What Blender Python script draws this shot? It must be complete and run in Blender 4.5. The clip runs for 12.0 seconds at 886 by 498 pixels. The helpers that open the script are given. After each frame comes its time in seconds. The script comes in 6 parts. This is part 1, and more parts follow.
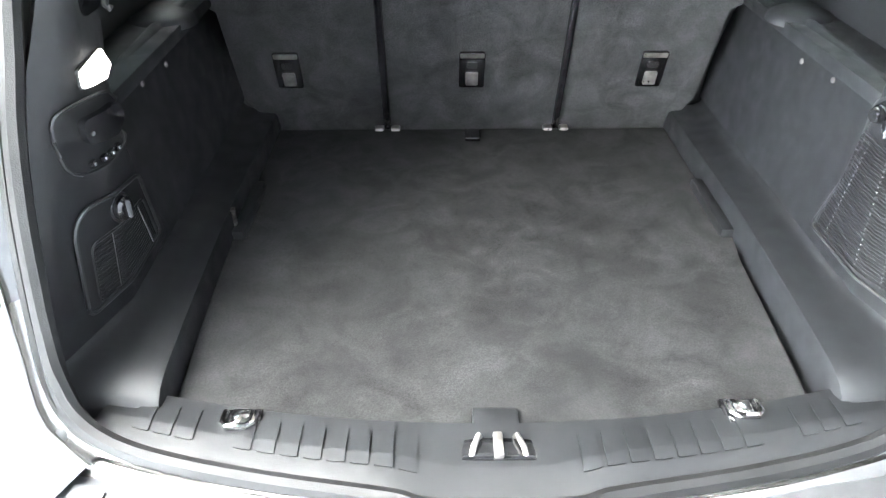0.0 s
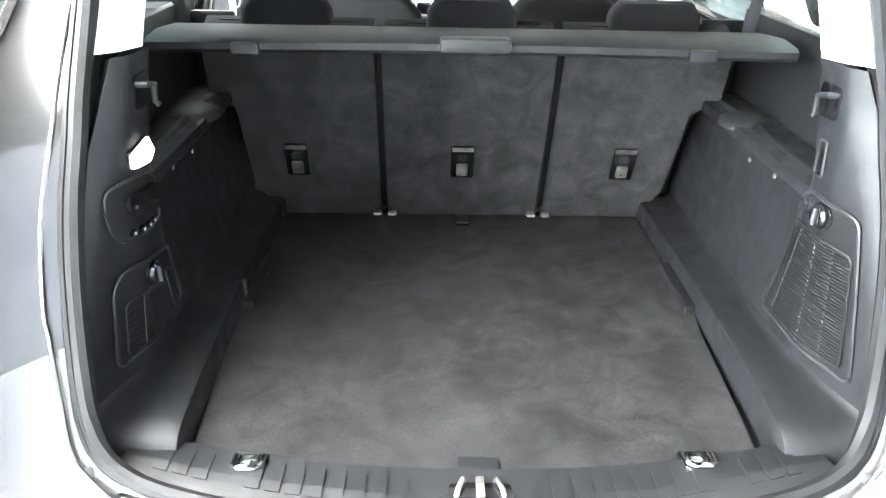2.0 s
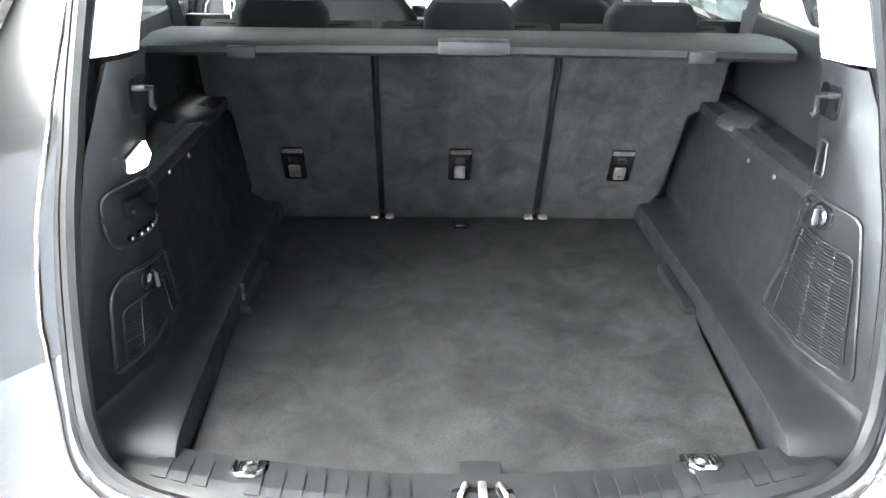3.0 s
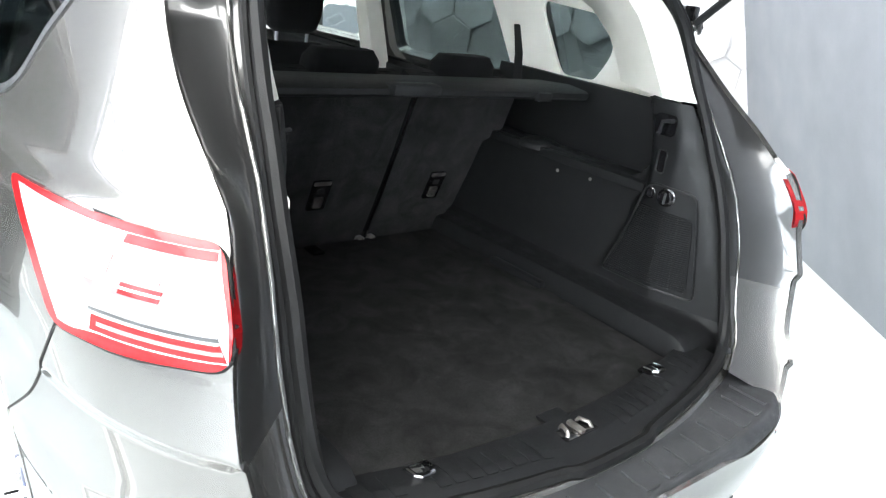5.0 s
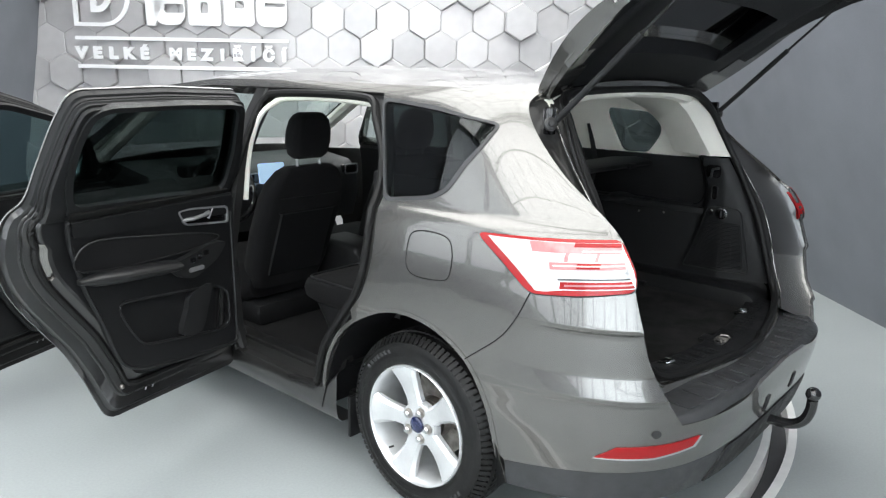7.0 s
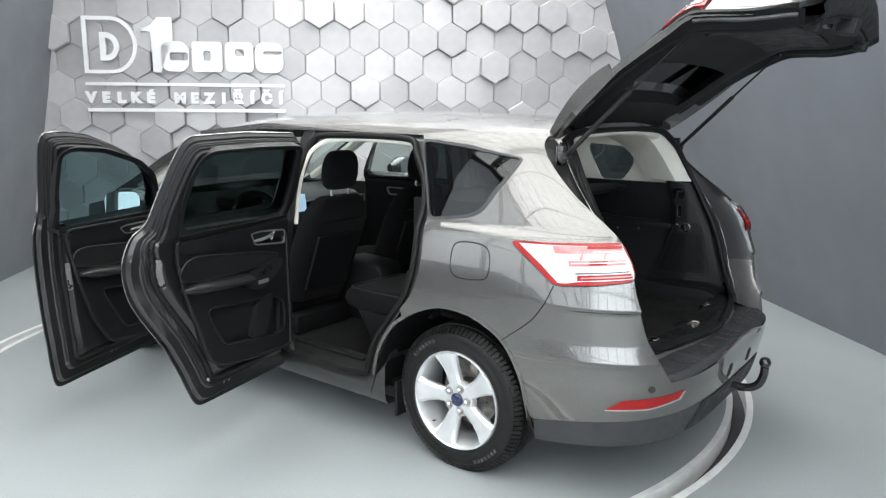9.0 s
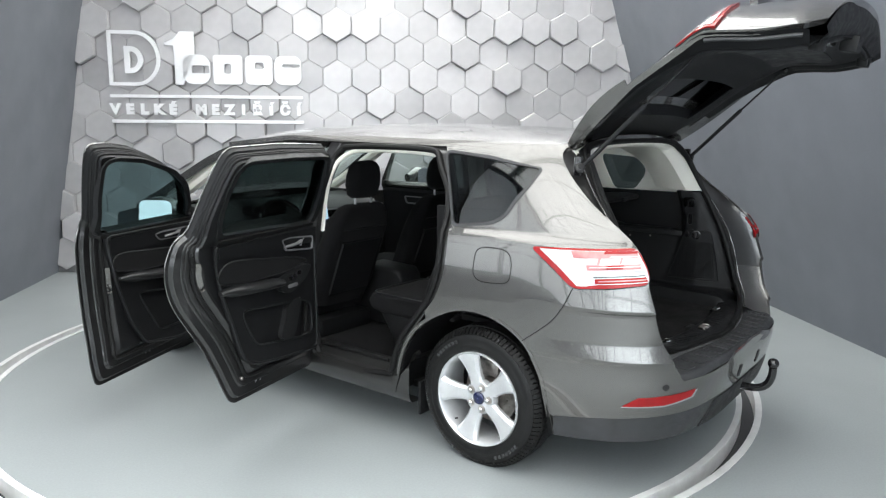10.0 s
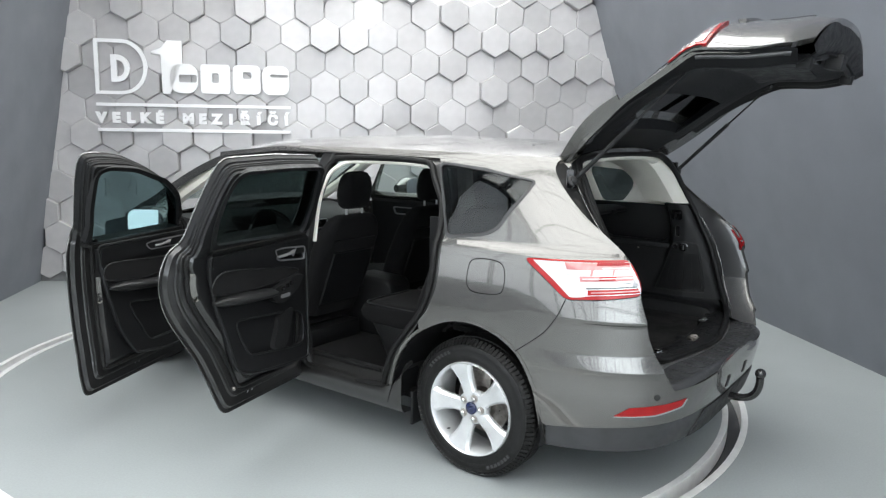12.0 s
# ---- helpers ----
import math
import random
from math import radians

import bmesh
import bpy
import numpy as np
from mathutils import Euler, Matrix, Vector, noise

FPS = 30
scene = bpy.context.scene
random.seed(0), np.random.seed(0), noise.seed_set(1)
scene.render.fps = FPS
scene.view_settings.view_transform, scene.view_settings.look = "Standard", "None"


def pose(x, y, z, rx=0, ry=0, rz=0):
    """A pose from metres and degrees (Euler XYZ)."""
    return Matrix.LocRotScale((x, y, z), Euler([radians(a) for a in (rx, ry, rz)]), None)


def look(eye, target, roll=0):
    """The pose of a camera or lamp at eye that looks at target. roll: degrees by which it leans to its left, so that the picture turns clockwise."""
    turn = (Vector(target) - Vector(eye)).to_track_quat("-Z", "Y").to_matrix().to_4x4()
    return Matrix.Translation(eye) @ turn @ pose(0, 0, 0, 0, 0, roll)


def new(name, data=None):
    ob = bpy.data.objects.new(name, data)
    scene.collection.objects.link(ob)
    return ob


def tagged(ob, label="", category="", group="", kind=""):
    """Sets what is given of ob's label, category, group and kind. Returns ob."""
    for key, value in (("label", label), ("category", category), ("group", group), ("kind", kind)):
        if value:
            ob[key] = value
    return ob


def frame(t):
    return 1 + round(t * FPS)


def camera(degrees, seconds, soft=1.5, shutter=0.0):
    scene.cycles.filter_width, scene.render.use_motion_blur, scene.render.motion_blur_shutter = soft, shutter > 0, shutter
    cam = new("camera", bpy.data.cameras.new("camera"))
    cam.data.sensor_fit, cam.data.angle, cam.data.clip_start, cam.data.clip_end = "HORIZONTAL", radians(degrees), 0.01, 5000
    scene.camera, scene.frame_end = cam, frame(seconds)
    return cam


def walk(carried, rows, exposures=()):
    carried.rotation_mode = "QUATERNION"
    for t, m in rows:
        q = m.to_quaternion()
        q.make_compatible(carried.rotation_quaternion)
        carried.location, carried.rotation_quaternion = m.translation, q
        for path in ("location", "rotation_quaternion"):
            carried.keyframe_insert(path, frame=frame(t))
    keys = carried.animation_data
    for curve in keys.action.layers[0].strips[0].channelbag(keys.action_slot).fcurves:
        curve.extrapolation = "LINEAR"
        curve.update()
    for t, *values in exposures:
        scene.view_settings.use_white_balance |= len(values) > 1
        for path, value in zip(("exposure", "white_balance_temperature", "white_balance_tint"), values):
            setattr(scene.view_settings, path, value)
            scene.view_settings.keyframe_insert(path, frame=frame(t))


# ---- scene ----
cam = camera(62.7, 12.0, soft=1.25)
PATH = [
    (0, (-0.082, -0.486, 1.455), (-0.075, 1.176, 0.343), -0.2),
    (0.5, (-0.063, -0.615, 1.497), (-0.016, 1.117, 0.498), 1.6),
    (1, (-0.066, -0.653, 1.51), (-0.03, 1.122, 0.59), 1.9),
    (1.5, (-0.077, -0.656, 1.508), (-0.037, 1.128, 0.605), 1.9),
    (2, (-0.084, -0.649, 1.507), (-0.052, 1.139, 0.611), 1.2),
    (2.5, (-0.089, -0.645, 1.506), (-0.05, 1.145, 0.614), 1.0),
    (3, (-0.093, -0.641, 1.503), (-0.047, 1.15, 0.615), 1.0),
    (3.5, (-0.141, -0.607, 1.504), (-0.019, 1.166, 0.586), 2.0),
    (3.7, (-0.214, -0.582, 1.505), (0.139, 1.16, 0.588), 5.3),
    (5.3, (-1.368, -0.508, 1.475), (0.001, 0.771, 0.775), 5.3),
    (5.5, (-1.503, -0.523, 1.5), (-0.112, 0.72, 0.781), 3.1),
    (6, (-1.895, -0.639, 1.524), (-0.506, 0.661, 0.907), 3.9),
    (6.5, (-2.29, -0.667, 1.574), (-0.869, 0.626, 1.016), 2.9),
    (7, (-2.67, -0.706, 1.592), (-1.213, 0.583, 1.128), 1.0),
    (7.2, (-2.773, -0.749, 1.622), (-1.317, 0.534, 1.139), 0.6),
    (8.8, (-3.374, -0.853, 1.64), (-1.831, 0.357, 1.249), 0.1),
    (9, (-3.415, -0.881, 1.638), (-1.861, 0.32, 1.264), 0.4),
    (9.5, (-3.521, -0.93, 1.643), (-1.952, 0.258, 1.287), 0.4),
    (10, (-3.602, -0.926, 1.65), (-2.054, 0.292, 1.302), 0.4),
    (10.5, (-3.65, -0.9, 1.659), (-2.103, 0.325, 1.329), 0.3),
    (11, (-3.664, -0.903, 1.662), (-2.102, 0.307, 1.354), 0.6),
    (11.5, (-3.659, -0.903, 1.657), (-2.082, 0.29, 1.355), 0.8),
    (12, (-3.66, -0.898, 1.658), (-2.077, 0.283, 1.338), 0.9),
]
EXPOSURES = [(0.0, 4.75), (0.6, 4.45), (3.7, 4.5), (4.6, 2.7), (5.3, 1.38), (5.5, 1.18), (5.9, 0.5), (6.4, 0.24), (9.0, 0.03), (12.0, -0.04)]
walk(cam, [(t, look(eye, target, roll)) for t, eye, target, roll in PATH], EXPOSURES)

# ---- world: pale overcast daylight outside the hall's windows ----
world = bpy.data.worlds.new("daylight")
scene.world = world
world.use_nodes = True
_nt = world.node_tree
_bg = _nt.nodes["Background"]
_sky = _nt.nodes.new("ShaderNodeTexSky")
_sky.sky_type = "NISHITA"
_sky.sun_disc = False
_sky.sun_elevation = radians(40)
_sky.sun_rotation = radians(200)
_nt.links.new(_sky.outputs[0], _bg.inputs[0])
_bg.inputs[1].default_value = 0.10

# The hall stands at 45 degrees to the car: u runs along the tiled wall, n away from it into the hall.
WALL_O = Vector((0.366, 6.672, 0.0))
WALL_U = Vector((0.7025, -0.7117, 0.0)).normalized()
WALL_N = Vector((-0.7117, -0.7025, 0.0)).normalized()
HALL = Matrix(((WALL_U.x, WALL_N.x, 0, WALL_O.x), (WALL_U.y, WALL_N.y, 0, WALL_O.y), (0, 0, 1, 0), (0, 0, 0, 1)))
CEIL_Z = 4.4
HALL_N = 13.0


def hall(u, n, z):
    return HALL @ Vector((u, n, z))


def area_lamp(name, u, n, z, su, sn, watts, colour=(1, 1, 1), aim=None):
    data = bpy.data.lights.new(name, "AREA")
    data.shape, data.size, data.size_y, data.energy, data.color = "RECTANGLE", su, sn, watts, colour
    ob = new(name, data)
    ob.matrix_world = HALL @ Matrix.Translation((u, n, z)) @ (aim or Matrix.Identity(4))
    return ob


for _n, _d, _w in ((0.55, 0.8, 88), (2.15, 2.2, 124), (4.55, 2.2, 136), (6.95, 2.2, 136), (9.35, 2.2, 124), (11.75, 2.2, 106)):
    area_lamp("panel_light", 2.53 if _n > 3 else 3.95, _n, CEIL_Z - 0.09, 6.5 if _n > 3 else 4.4 if _n > 1 else 3.6, _d, _w, (0.965, 0.99, 0.98))
# daylight that comes in through the window bands behind and beside the walk
area_lamp("window_light", 2.85, HALL_N + 0.35, 2.2, 6.6, 3.2, 280, (0.91, 0.97, 1.0), Euler((radians(90), 0, 0)).to_matrix().to_4x4())
area_lamp("window_light", -1.45, 9.0, 2.55, 7.6, 3.3, 50, (0.91, 0.97, 1.0), Euler((radians(90), 0, radians(90))).to_matrix().to_4x4())


# ---- materials ----
def material(name, colour, rough=0.5, metal=0.0, coat=0.0, grain=0.0, grain_scale=200.0, stain=0.0, stain_scale=3.0,
             bump=0.0, bump_scale=300.0, spec=0.5, transmission=0.0, emit=0.0, rough_var=0.0, sheen=0.0, island=0.0, swirl=0.0):
    """A Principled surface with fine grain, broad stains and a fine bump, in metres of the object's own space."""
    m = bpy.data.materials.new(name)
    m.use_nodes = True
    nt = m.node_tree
    n, links = nt.nodes, nt.links
    b = n["Principled BSDF"]
    b.inputs["Base Color"].default_value = (*colour, 1)
    b.inputs["Roughness"].default_value = rough
    b.inputs["Metallic"].default_value = metal
    b.inputs["Coat Weight"].default_value = coat
    b.inputs["Coat Roughness"].default_value = 0.02
    b.inputs["Specular IOR Level"].default_value = spec
    b.inputs["Transmission Weight"].default_value = transmission
    b.inputs["Sheen Weight"].default_value = sheen
    if emit:
        b.inputs["Emission Color"].default_value = (*colour, 1)
        b.inputs["Emission Strength"].default_value = emit
    co = n.new("ShaderNodeTexCoord").outputs["Object"]

    def tex(scale, detail, warp=0.0):
        t = n.new("ShaderNodeTexNoise")
        t.inputs["Scale"].default_value = scale
        t.inputs["Detail"].default_value = detail
        t.inputs["Distortion"].default_value = warp
        links.new(co, t.inputs["Vector"])
        return t.outputs["Fac"]

    value = None
    for amount, fac in ((grain, (grain_scale, 2.0)), (stain, (stain_scale, 5.0)), (island, None), (swirl, (10.0, 4.0, 1.6))):
        if not amount:
            continue
        r = n.new("ShaderNodeMapRange")
        r.inputs["To Min"].default_value, r.inputs["To Max"].default_value = 1 - amount, 1 + amount
        if fac is None:
            src = n.new("ShaderNodeObjectInfo").outputs["Random"]
        else:
            src = tex(*fac)
            r.inputs["From Min"].default_value, r.inputs["From Max"].default_value = 0.3, 0.7
        links.new(src, r.inputs["Value"])
        if value is None:
            value = r.outputs[0]
        else:
            mul = n.new("ShaderNodeMath")
            mul.operation = "MULTIPLY"
            links.new(value, mul.inputs[0])
            links.new(r.outputs[0], mul.inputs[1])
            value = mul.outputs[0]
    if value is not None:
        mix = n.new("ShaderNodeVectorMath")
        mix.operation = "SCALE"
        mix.inputs[0].default_value = colour
        links.new(value, mix.inputs["Scale"])
        links.new(mix.outputs[0], b.inputs["Base Color"])
    if rough_var:
        r = n.new("ShaderNodeMapRange")
        r.inputs["From Min"].default_value, r.inputs["From Max"].default_value = 0.3, 0.7
        r.inputs["To Min"].default_value, r.inputs["To Max"].default_value = max(0.01, rough - rough_var), min(1, rough + rough_var)
        links.new(tex(stain_scale * 2.3, 6.0), r.inputs["Value"])
        links.new(r.outputs[0], b.inputs["Roughness"])
    if bump:
        bp = n.new("ShaderNodeBump")
        bp.inputs["Strength"].default_value = bump
        bp.inputs["Distance"].default_value = 0.002
        links.new(tex(bump_scale, 3.0), bp.inputs["Height"])
        links.new(bp.outputs[0], b.inputs["Normal"])
    return m


PAINT = material("grey_metallic_paint", (0.142, 0.1385, 0.132), 0.25, 0.76, 1.0, grain=0.05, grain_scale=1400, stain=0.05, stain_scale=2)
# Grey paint darkened to near black, with the shade of pillar and recess in it.
PAINT_DARK = material("grey_paint_darkened", (0.018, 0.018, 0.0187), 0.5, 0.0, 0.0, grain=0.1, grain_scale=900, stain=0.15, stain_scale=8)
# Body paint in a darker copy; the shade of the jambs is in its colour.
PAINT_DIM = material("grey_paint_shade_darkened", (0.046, 0.0457, 0.045), 0.30, 0.60, 1.0, grain=0.1, grain_scale=1400, stain=0.08, stain_scale=5)
BLACK = material("black_grained_plastic", (0.0078, 0.0082, 0.0090), 0.48, spec=0.34, bump=0.35, bump_scale=900, stain=0.08, stain_scale=9, rough_var=0.1)
BLACK_SOFT = material("black_soft_trim", (0.0066, 0.0069, 0.0076), 0.52, spec=0.30, bump=0.3, bump_scale=700, stain=0.2, stain_scale=7)
# Black trim raised to grey: the windscreen's light on the dash is in the colour.
DASH = material("dash_skin_lightened", (0.030, 0.031, 0.032), 0.5, spec=0.35, bump=0.3, bump_scale=700, stain=0.1, stain_scale=6)
BLACK_SATIN = material("black_satin_plastic", (0.013, 0.0133, 0.014), 0.36, spec=0.5, bump=0.2, bump_scale=900, stain=0.15, stain_scale=9, rough_var=0.06)
# Glossy door paint, set darker than the skin to hold the rim's shade.
SHELL = material("door_shell_paint_darkened", (0.022, 0.022, 0.0226), 0.30, 0.45, 0.9, grain=0.08, grain_scale=1200, stain=0.12, stain_scale=6)
GLOSS = material("gloss_black", (0.008, 0.008, 0.009), 0.12, coat=0.6, grain=0.1, grain_scale=100)
GREYPLAST = material("dark_grey_bumper_plastic", (0.034, 0.0350, 0.0372), 0.40, spec=0.48, bump=0.3, bump_scale=1200, stain=0.25, stain_scale=12, rough_var=0.1)
RUBBER = material("black_rubber", (0.0075, 0.0075, 0.0076), 0.55, spec=0.24, stain=0.3, stain_scale=15, bump=0.3, bump_scale=500)
TYRE = material("tyre_rubber", (0.0055, 0.0055, 0.0055), 0.46, spec=0.32, stain=0.45, stain_scale=12, bump=0.4, bump_scale=400, rough_var=0.12)
CARPET = material("dark_grey_carpet", (0.0190, 0.0188, 0.0188), 0.95, spec=0.10, grain=0.35, grain_scale=420, stain=0.3, stain_scale=9, swirl=0.32, bump=0.9, bump_scale=700)
SEATBACK = material("black_carpet_on_seat_backs", (0.0255, 0.0252, 0.0252), 0.95, spec=0.10, grain=0.5, grain_scale=480, stain=0.25, stain_scale=11, swirl=0.30, bump=0.8, bump_scale=800)
FABRIC = material("black_seat_fabric", (0.0062, 0.0062, 0.0067), 0.9, spec=0.10, grain=0.35, grain_scale=900, stain=0.15, stain_scale=10, bump=0.7, bump_scale=1100, sheen=0.03)
CREAM = material("cream_pillar_trim", (0.80, 0.775, 0.70), 0.65, stain=0.05, stain_scale=6, bump=0.2, bump_scale=800)
CHROME = material("bright_chrome", (0.72, 0.72, 0.72), 0.14, 1.0, grain=0.05, grain_scale=300)
SILVER = material("silver_wheel_paint", (0.64, 0.65, 0.66), 0.27, 0.5, 0.6, grain=0.06, grain_scale=1500, stain=0.08, stain_scale=14)
STEEL = material("worn_steel", (0.30, 0.28, 0.26), 0.42, 0.9, stain=0.4, stain_scale=30, rough_var=0.15)
RED = material("red_lens", (0.27, 0.006, 0.008), 0.18, coat=0.2, spec=0.3, stain=0.06, stain_scale=20)
CLEAR = material("clear_lens_over_silver", (0.47, 0.465, 0.47), 0.16, 0.35, 1.0, stain=0.08, stain_scale=25)
BLUE = material("blue_badge", (0.004, 0.010, 0.060), 0.25, coat=0.8, stain=0.1, stain_scale=60)
LAMPGLOW = material("lit_boot_lamp", (1.0, 0.98, 0.92), 0.4, emit=0.35)
SCREEN = material("lit_dash_screen", (0.45, 0.66, 0.88), 0.3, emit=0.55)
WHITE = material("white_sign_acrylic", (0.85, 0.85, 0.86), 0.35, stain=0.03, stain_scale=4, coat=0.2)
HEX = material("satin_silver_tile", (0.46, 0.45, 0.455), 0.34, 0.2, stain=0.06, stain_scale=7, rough_var=0.06, island=0.15)
GROUT = material("grey_tile_joint", (0.16, 0.16, 0.165), 0.7, stain=0.1, stain_scale=5)
WALLGREY = material("blue_grey_wall_paint", (0.155, 0.165, 0.188), 0.55, stain=0.07, stain_scale=1.3, grain=0.04, grain_scale=160, bump=0.15, bump_scale=220, rough_var=0.08)
FLOOR = material("grey_epoxy_floor", (0.315, 0.34, 0.342), 0.36, stain=0.05, stain_scale=0.8, grain=0.04, grain_scale=90, rough_var=0.03, bump=0.06, bump_scale=40)
RINGMETAL = material("brushed_ring_metal", (0.80, 0.80, 0.79), 0.45, 0.15, stain=0.08, stain_scale=10, rough_var=0.1)
CEILING = material("off_white_ceiling", (0.62, 0.62, 0.61), 0.8, stain=0.06, stain_scale=2)
STEELDARK = material("dark_painted_truss", (0.05, 0.05, 0.055), 0.5, stain=0.15, stain_scale=9)
PANEL_ON = material("lit_ceiling_panel", (1.0, 0.99, 0.97), 0.5, emit=2.0)
SKYGLOW = material("bright_sky_outside", (0.92, 0.96, 1.0), 0.5, emit=1.2)
BLUESEAT = material("dark_tailgate_trim", (0.0048, 0.0052, 0.006), 0.50, spec=0.18, bump=0.3, bump_scale=800, stain=0.2, stain_scale=6)


def glass(name, tint, rough=0.0, gloss=0.04):
    m = bpy.data.materials.new(name)
    m.use_nodes = True
    nt = m.node_tree
    for nd in list(nt.nodes):
        nt.nodes.remove(nd)
    out = nt.nodes.new("ShaderNodeOutputMaterial")
    mix = nt.nodes.new("ShaderNodeMixShader")
    lw = nt.nodes.new("ShaderNodeLayerWeight")
    lw.inputs["Blend"].default_value = 0.5
    pw = nt.nodes.new("ShaderNodeMath")
    pw.operation = "POWER"
    pw.inputs[1].default_value = 3.5
    ma = nt.nodes.new("ShaderNodeMath")
    ma.operation = "MULTIPLY_ADD"
    ma.inputs[1].default_value, ma.inputs[2].default_value = 0.6, gloss
    nt.links.new(lw.outputs["Facing"], pw.inputs[0])
    nt.links.new(pw.outputs[0], ma.inputs[0])
    tr = nt.nodes.new("ShaderNodeBsdfTransparent")
    tr.inputs[0].default_value = (*tint, 1)
    gl = nt.nodes.new("ShaderNodeBsdfGlossy")
    gl.inputs["Roughness"].default_value = rough
    nt.links.new(ma.outputs[0], mix.inputs[0])
    nt.links.new(tr.outputs[0], mix.inputs[1])
    nt.links.new(gl.outputs[0], mix.inputs[2])
    nt.links.new(mix.outputs[0], out.inputs[0])
    return m


GLASS_DARK = glass("dark_privacy_glass", (0.27, 0.31, 0.31), gloss=0.04)
PINK = material("pale_red_lens", (0.40, 0.15, 0.15), 0.16, 0.15, 0.6, stain=0.15, stain_scale=40)
GLASS_REAR = glass("dark_rear_glass", (0.025, 0.025, 0.028), gloss=0.02)
STITCH = material("grey_stitching", (0.034, 0.034, 0.036), 0.7, stain=0.1, stain_scale=60)
GLASS_TINT = glass("green_tinted_glass", (0.80, 0.86, 0.85))
GLASS_GREEN = glass("green_door_glass", (0.46, 0.56, 0.57))
SATIN = material("satin_silver_trim", (0.30, 0.30, 0.31), 0.38, 0.6, stain=0.06, stain_scale=20)
MIRROR = material("mirror_glass", (0.9, 0.9, 0.9), 0.02, 1.0)


# ---- shaping tools ----
from mathutils.geometry import delaunay_2d_cdt


def smooth_curve(xs, ys):
    """A smooth curve through the given knots (Hermite, with slopes that do not overshoot)."""
    xs, ys = np.array(xs, float), np.array(ys, float)
    d = np.diff(ys) / np.diff(xs)
    m = np.zeros(len(xs))
    m[0], m[-1] = d[0], d[-1]
    for i in range(1, len(xs) - 1):
        m[i] = 0 if d[i - 1] * d[i] <= 0 else 2 * d[i - 1] * d[i] / (d[i - 1] + d[i])

    def f(x):
        if x <= xs[0]:
            return float(ys[0] + m[0] * (x - xs[0]))
        if x >= xs[-1]:
            return float(ys[-1] + m[-1] * (x - xs[-1]))
        i = int(np.searchsorted(xs, x) - 1)
        h = xs[i + 1] - xs[i]
        t = (x - xs[i]) / h
        return float((1 + 2 * t) * (1 - t) ** 2 * ys[i] + t * (1 - t) ** 2 * h * m[i] + t * t * (3 - 2 * t) * ys[i + 1] + t * t * (t - 1) * h * m[i + 1])

    return f


def spline(pts, per=6, closed=False):
    """A smooth line through points of any dimension."""
    p = [np.array(q, float) for q in pts]
    n = len(p)
    out = []
    for i in range(n if closed else n - 1):
        if closed:
            a, b, c, d = p[i - 1], p[i], p[(i + 1) % n], p[(i + 2) % n]
        else:
            a, b, c, d = p[max(i - 1, 0)], p[i], p[i + 1], p[min(i + 2, n - 1)]
        for k in range(per):
            t = k / per
            out.append(0.5 * ((2 * b) + (c - a) * t + (2 * a - 5 * b + 4 * c - d) * t * t + (3 * b - a - 3 * c + d) * t ** 3))
    if not closed:
        out.append(p[-1])
    return [tuple(float(v) for v in q) for q in out]


def inside(pt, poly):
    x, y = pt
    hit = False
    j = len(poly) - 1
    for i in range(len(poly)):
        (xi, yi), (xj, yj) = poly[i], poly[j]
        if (yi > y) != (yj > y) and x < (xj - xi) * (y - yi) / (yj - yi) + xi:
            hit = not hit
        j = i
    return hit


def resample(poly, step, closed=True):
    out = []
    n = len(poly)
    for i in range(n if closed else n - 1):
        a, b = np.array(poly[i]), np.array(poly[(i + 1) % n])
        k = max(1, int(math.ceil(np.linalg.norm(b - a) / step)))
        out += [tuple(a + (b - a) * j / k) for j in range(k)]
    if not closed:
        out.append(tuple(poly[-1]))
    return out


def soften(poly, d=0.04, n=4):
    """The outline with its corners rounded, cut back by d at most."""
    out = []
    m = len(poly)
    for i in range(m):
        a, b, c = np.array(poly[i - 1], float), np.array(poly[i], float), np.array(poly[(i + 1) % m], float)
        la, lc = np.linalg.norm(a - b), np.linalg.norm(c - b)
        p, q = b + (a - b) * min(d / la, .48), b + (c - b) * min(d / lc, .48)
        out += [tuple(float(v) for v in (1 - t) ** 2 * p + 2 * t * (1 - t) * b + t * t * q) for t in np.linspace(0, 1, n + 1)]
    return out


def thing(name, label, category, group="", kind="", at=None):
    ob = new(name)
    ob.empty_display_size = 0.1
    if at is not None:
        ob.matrix_world = at
    return tagged(ob, label, category, group, kind)


def part_mesh(name, me, mat, parent=None, label=""):
    if mat is not None:
        me.materials.clear()
        me.materials.append(mat)
    ob = new(name, me)
    if parent is not None:
        ob.parent = parent
    if label:
        ob["label"] = label
    return ob


def part(name, bm, mat, parent=None, label="", smooth=35):
    """Links a bmesh as one mesh object under a thing or a part."""
    me = bpy.data.meshes.new(name)
    bmesh.ops.recalc_face_normals(bm, faces=bm.faces)
    if smooth:
        for f in bm.faces:
            f.smooth = True
        lim = radians(smooth)
        for e in bm.edges:
            e.smooth = len(e.link_faces) == 2 and e.calc_face_angle(0.0) < lim
    bm.to_mesh(me)
    bm.free()
    return part_mesh(name, me, mat, parent, label)


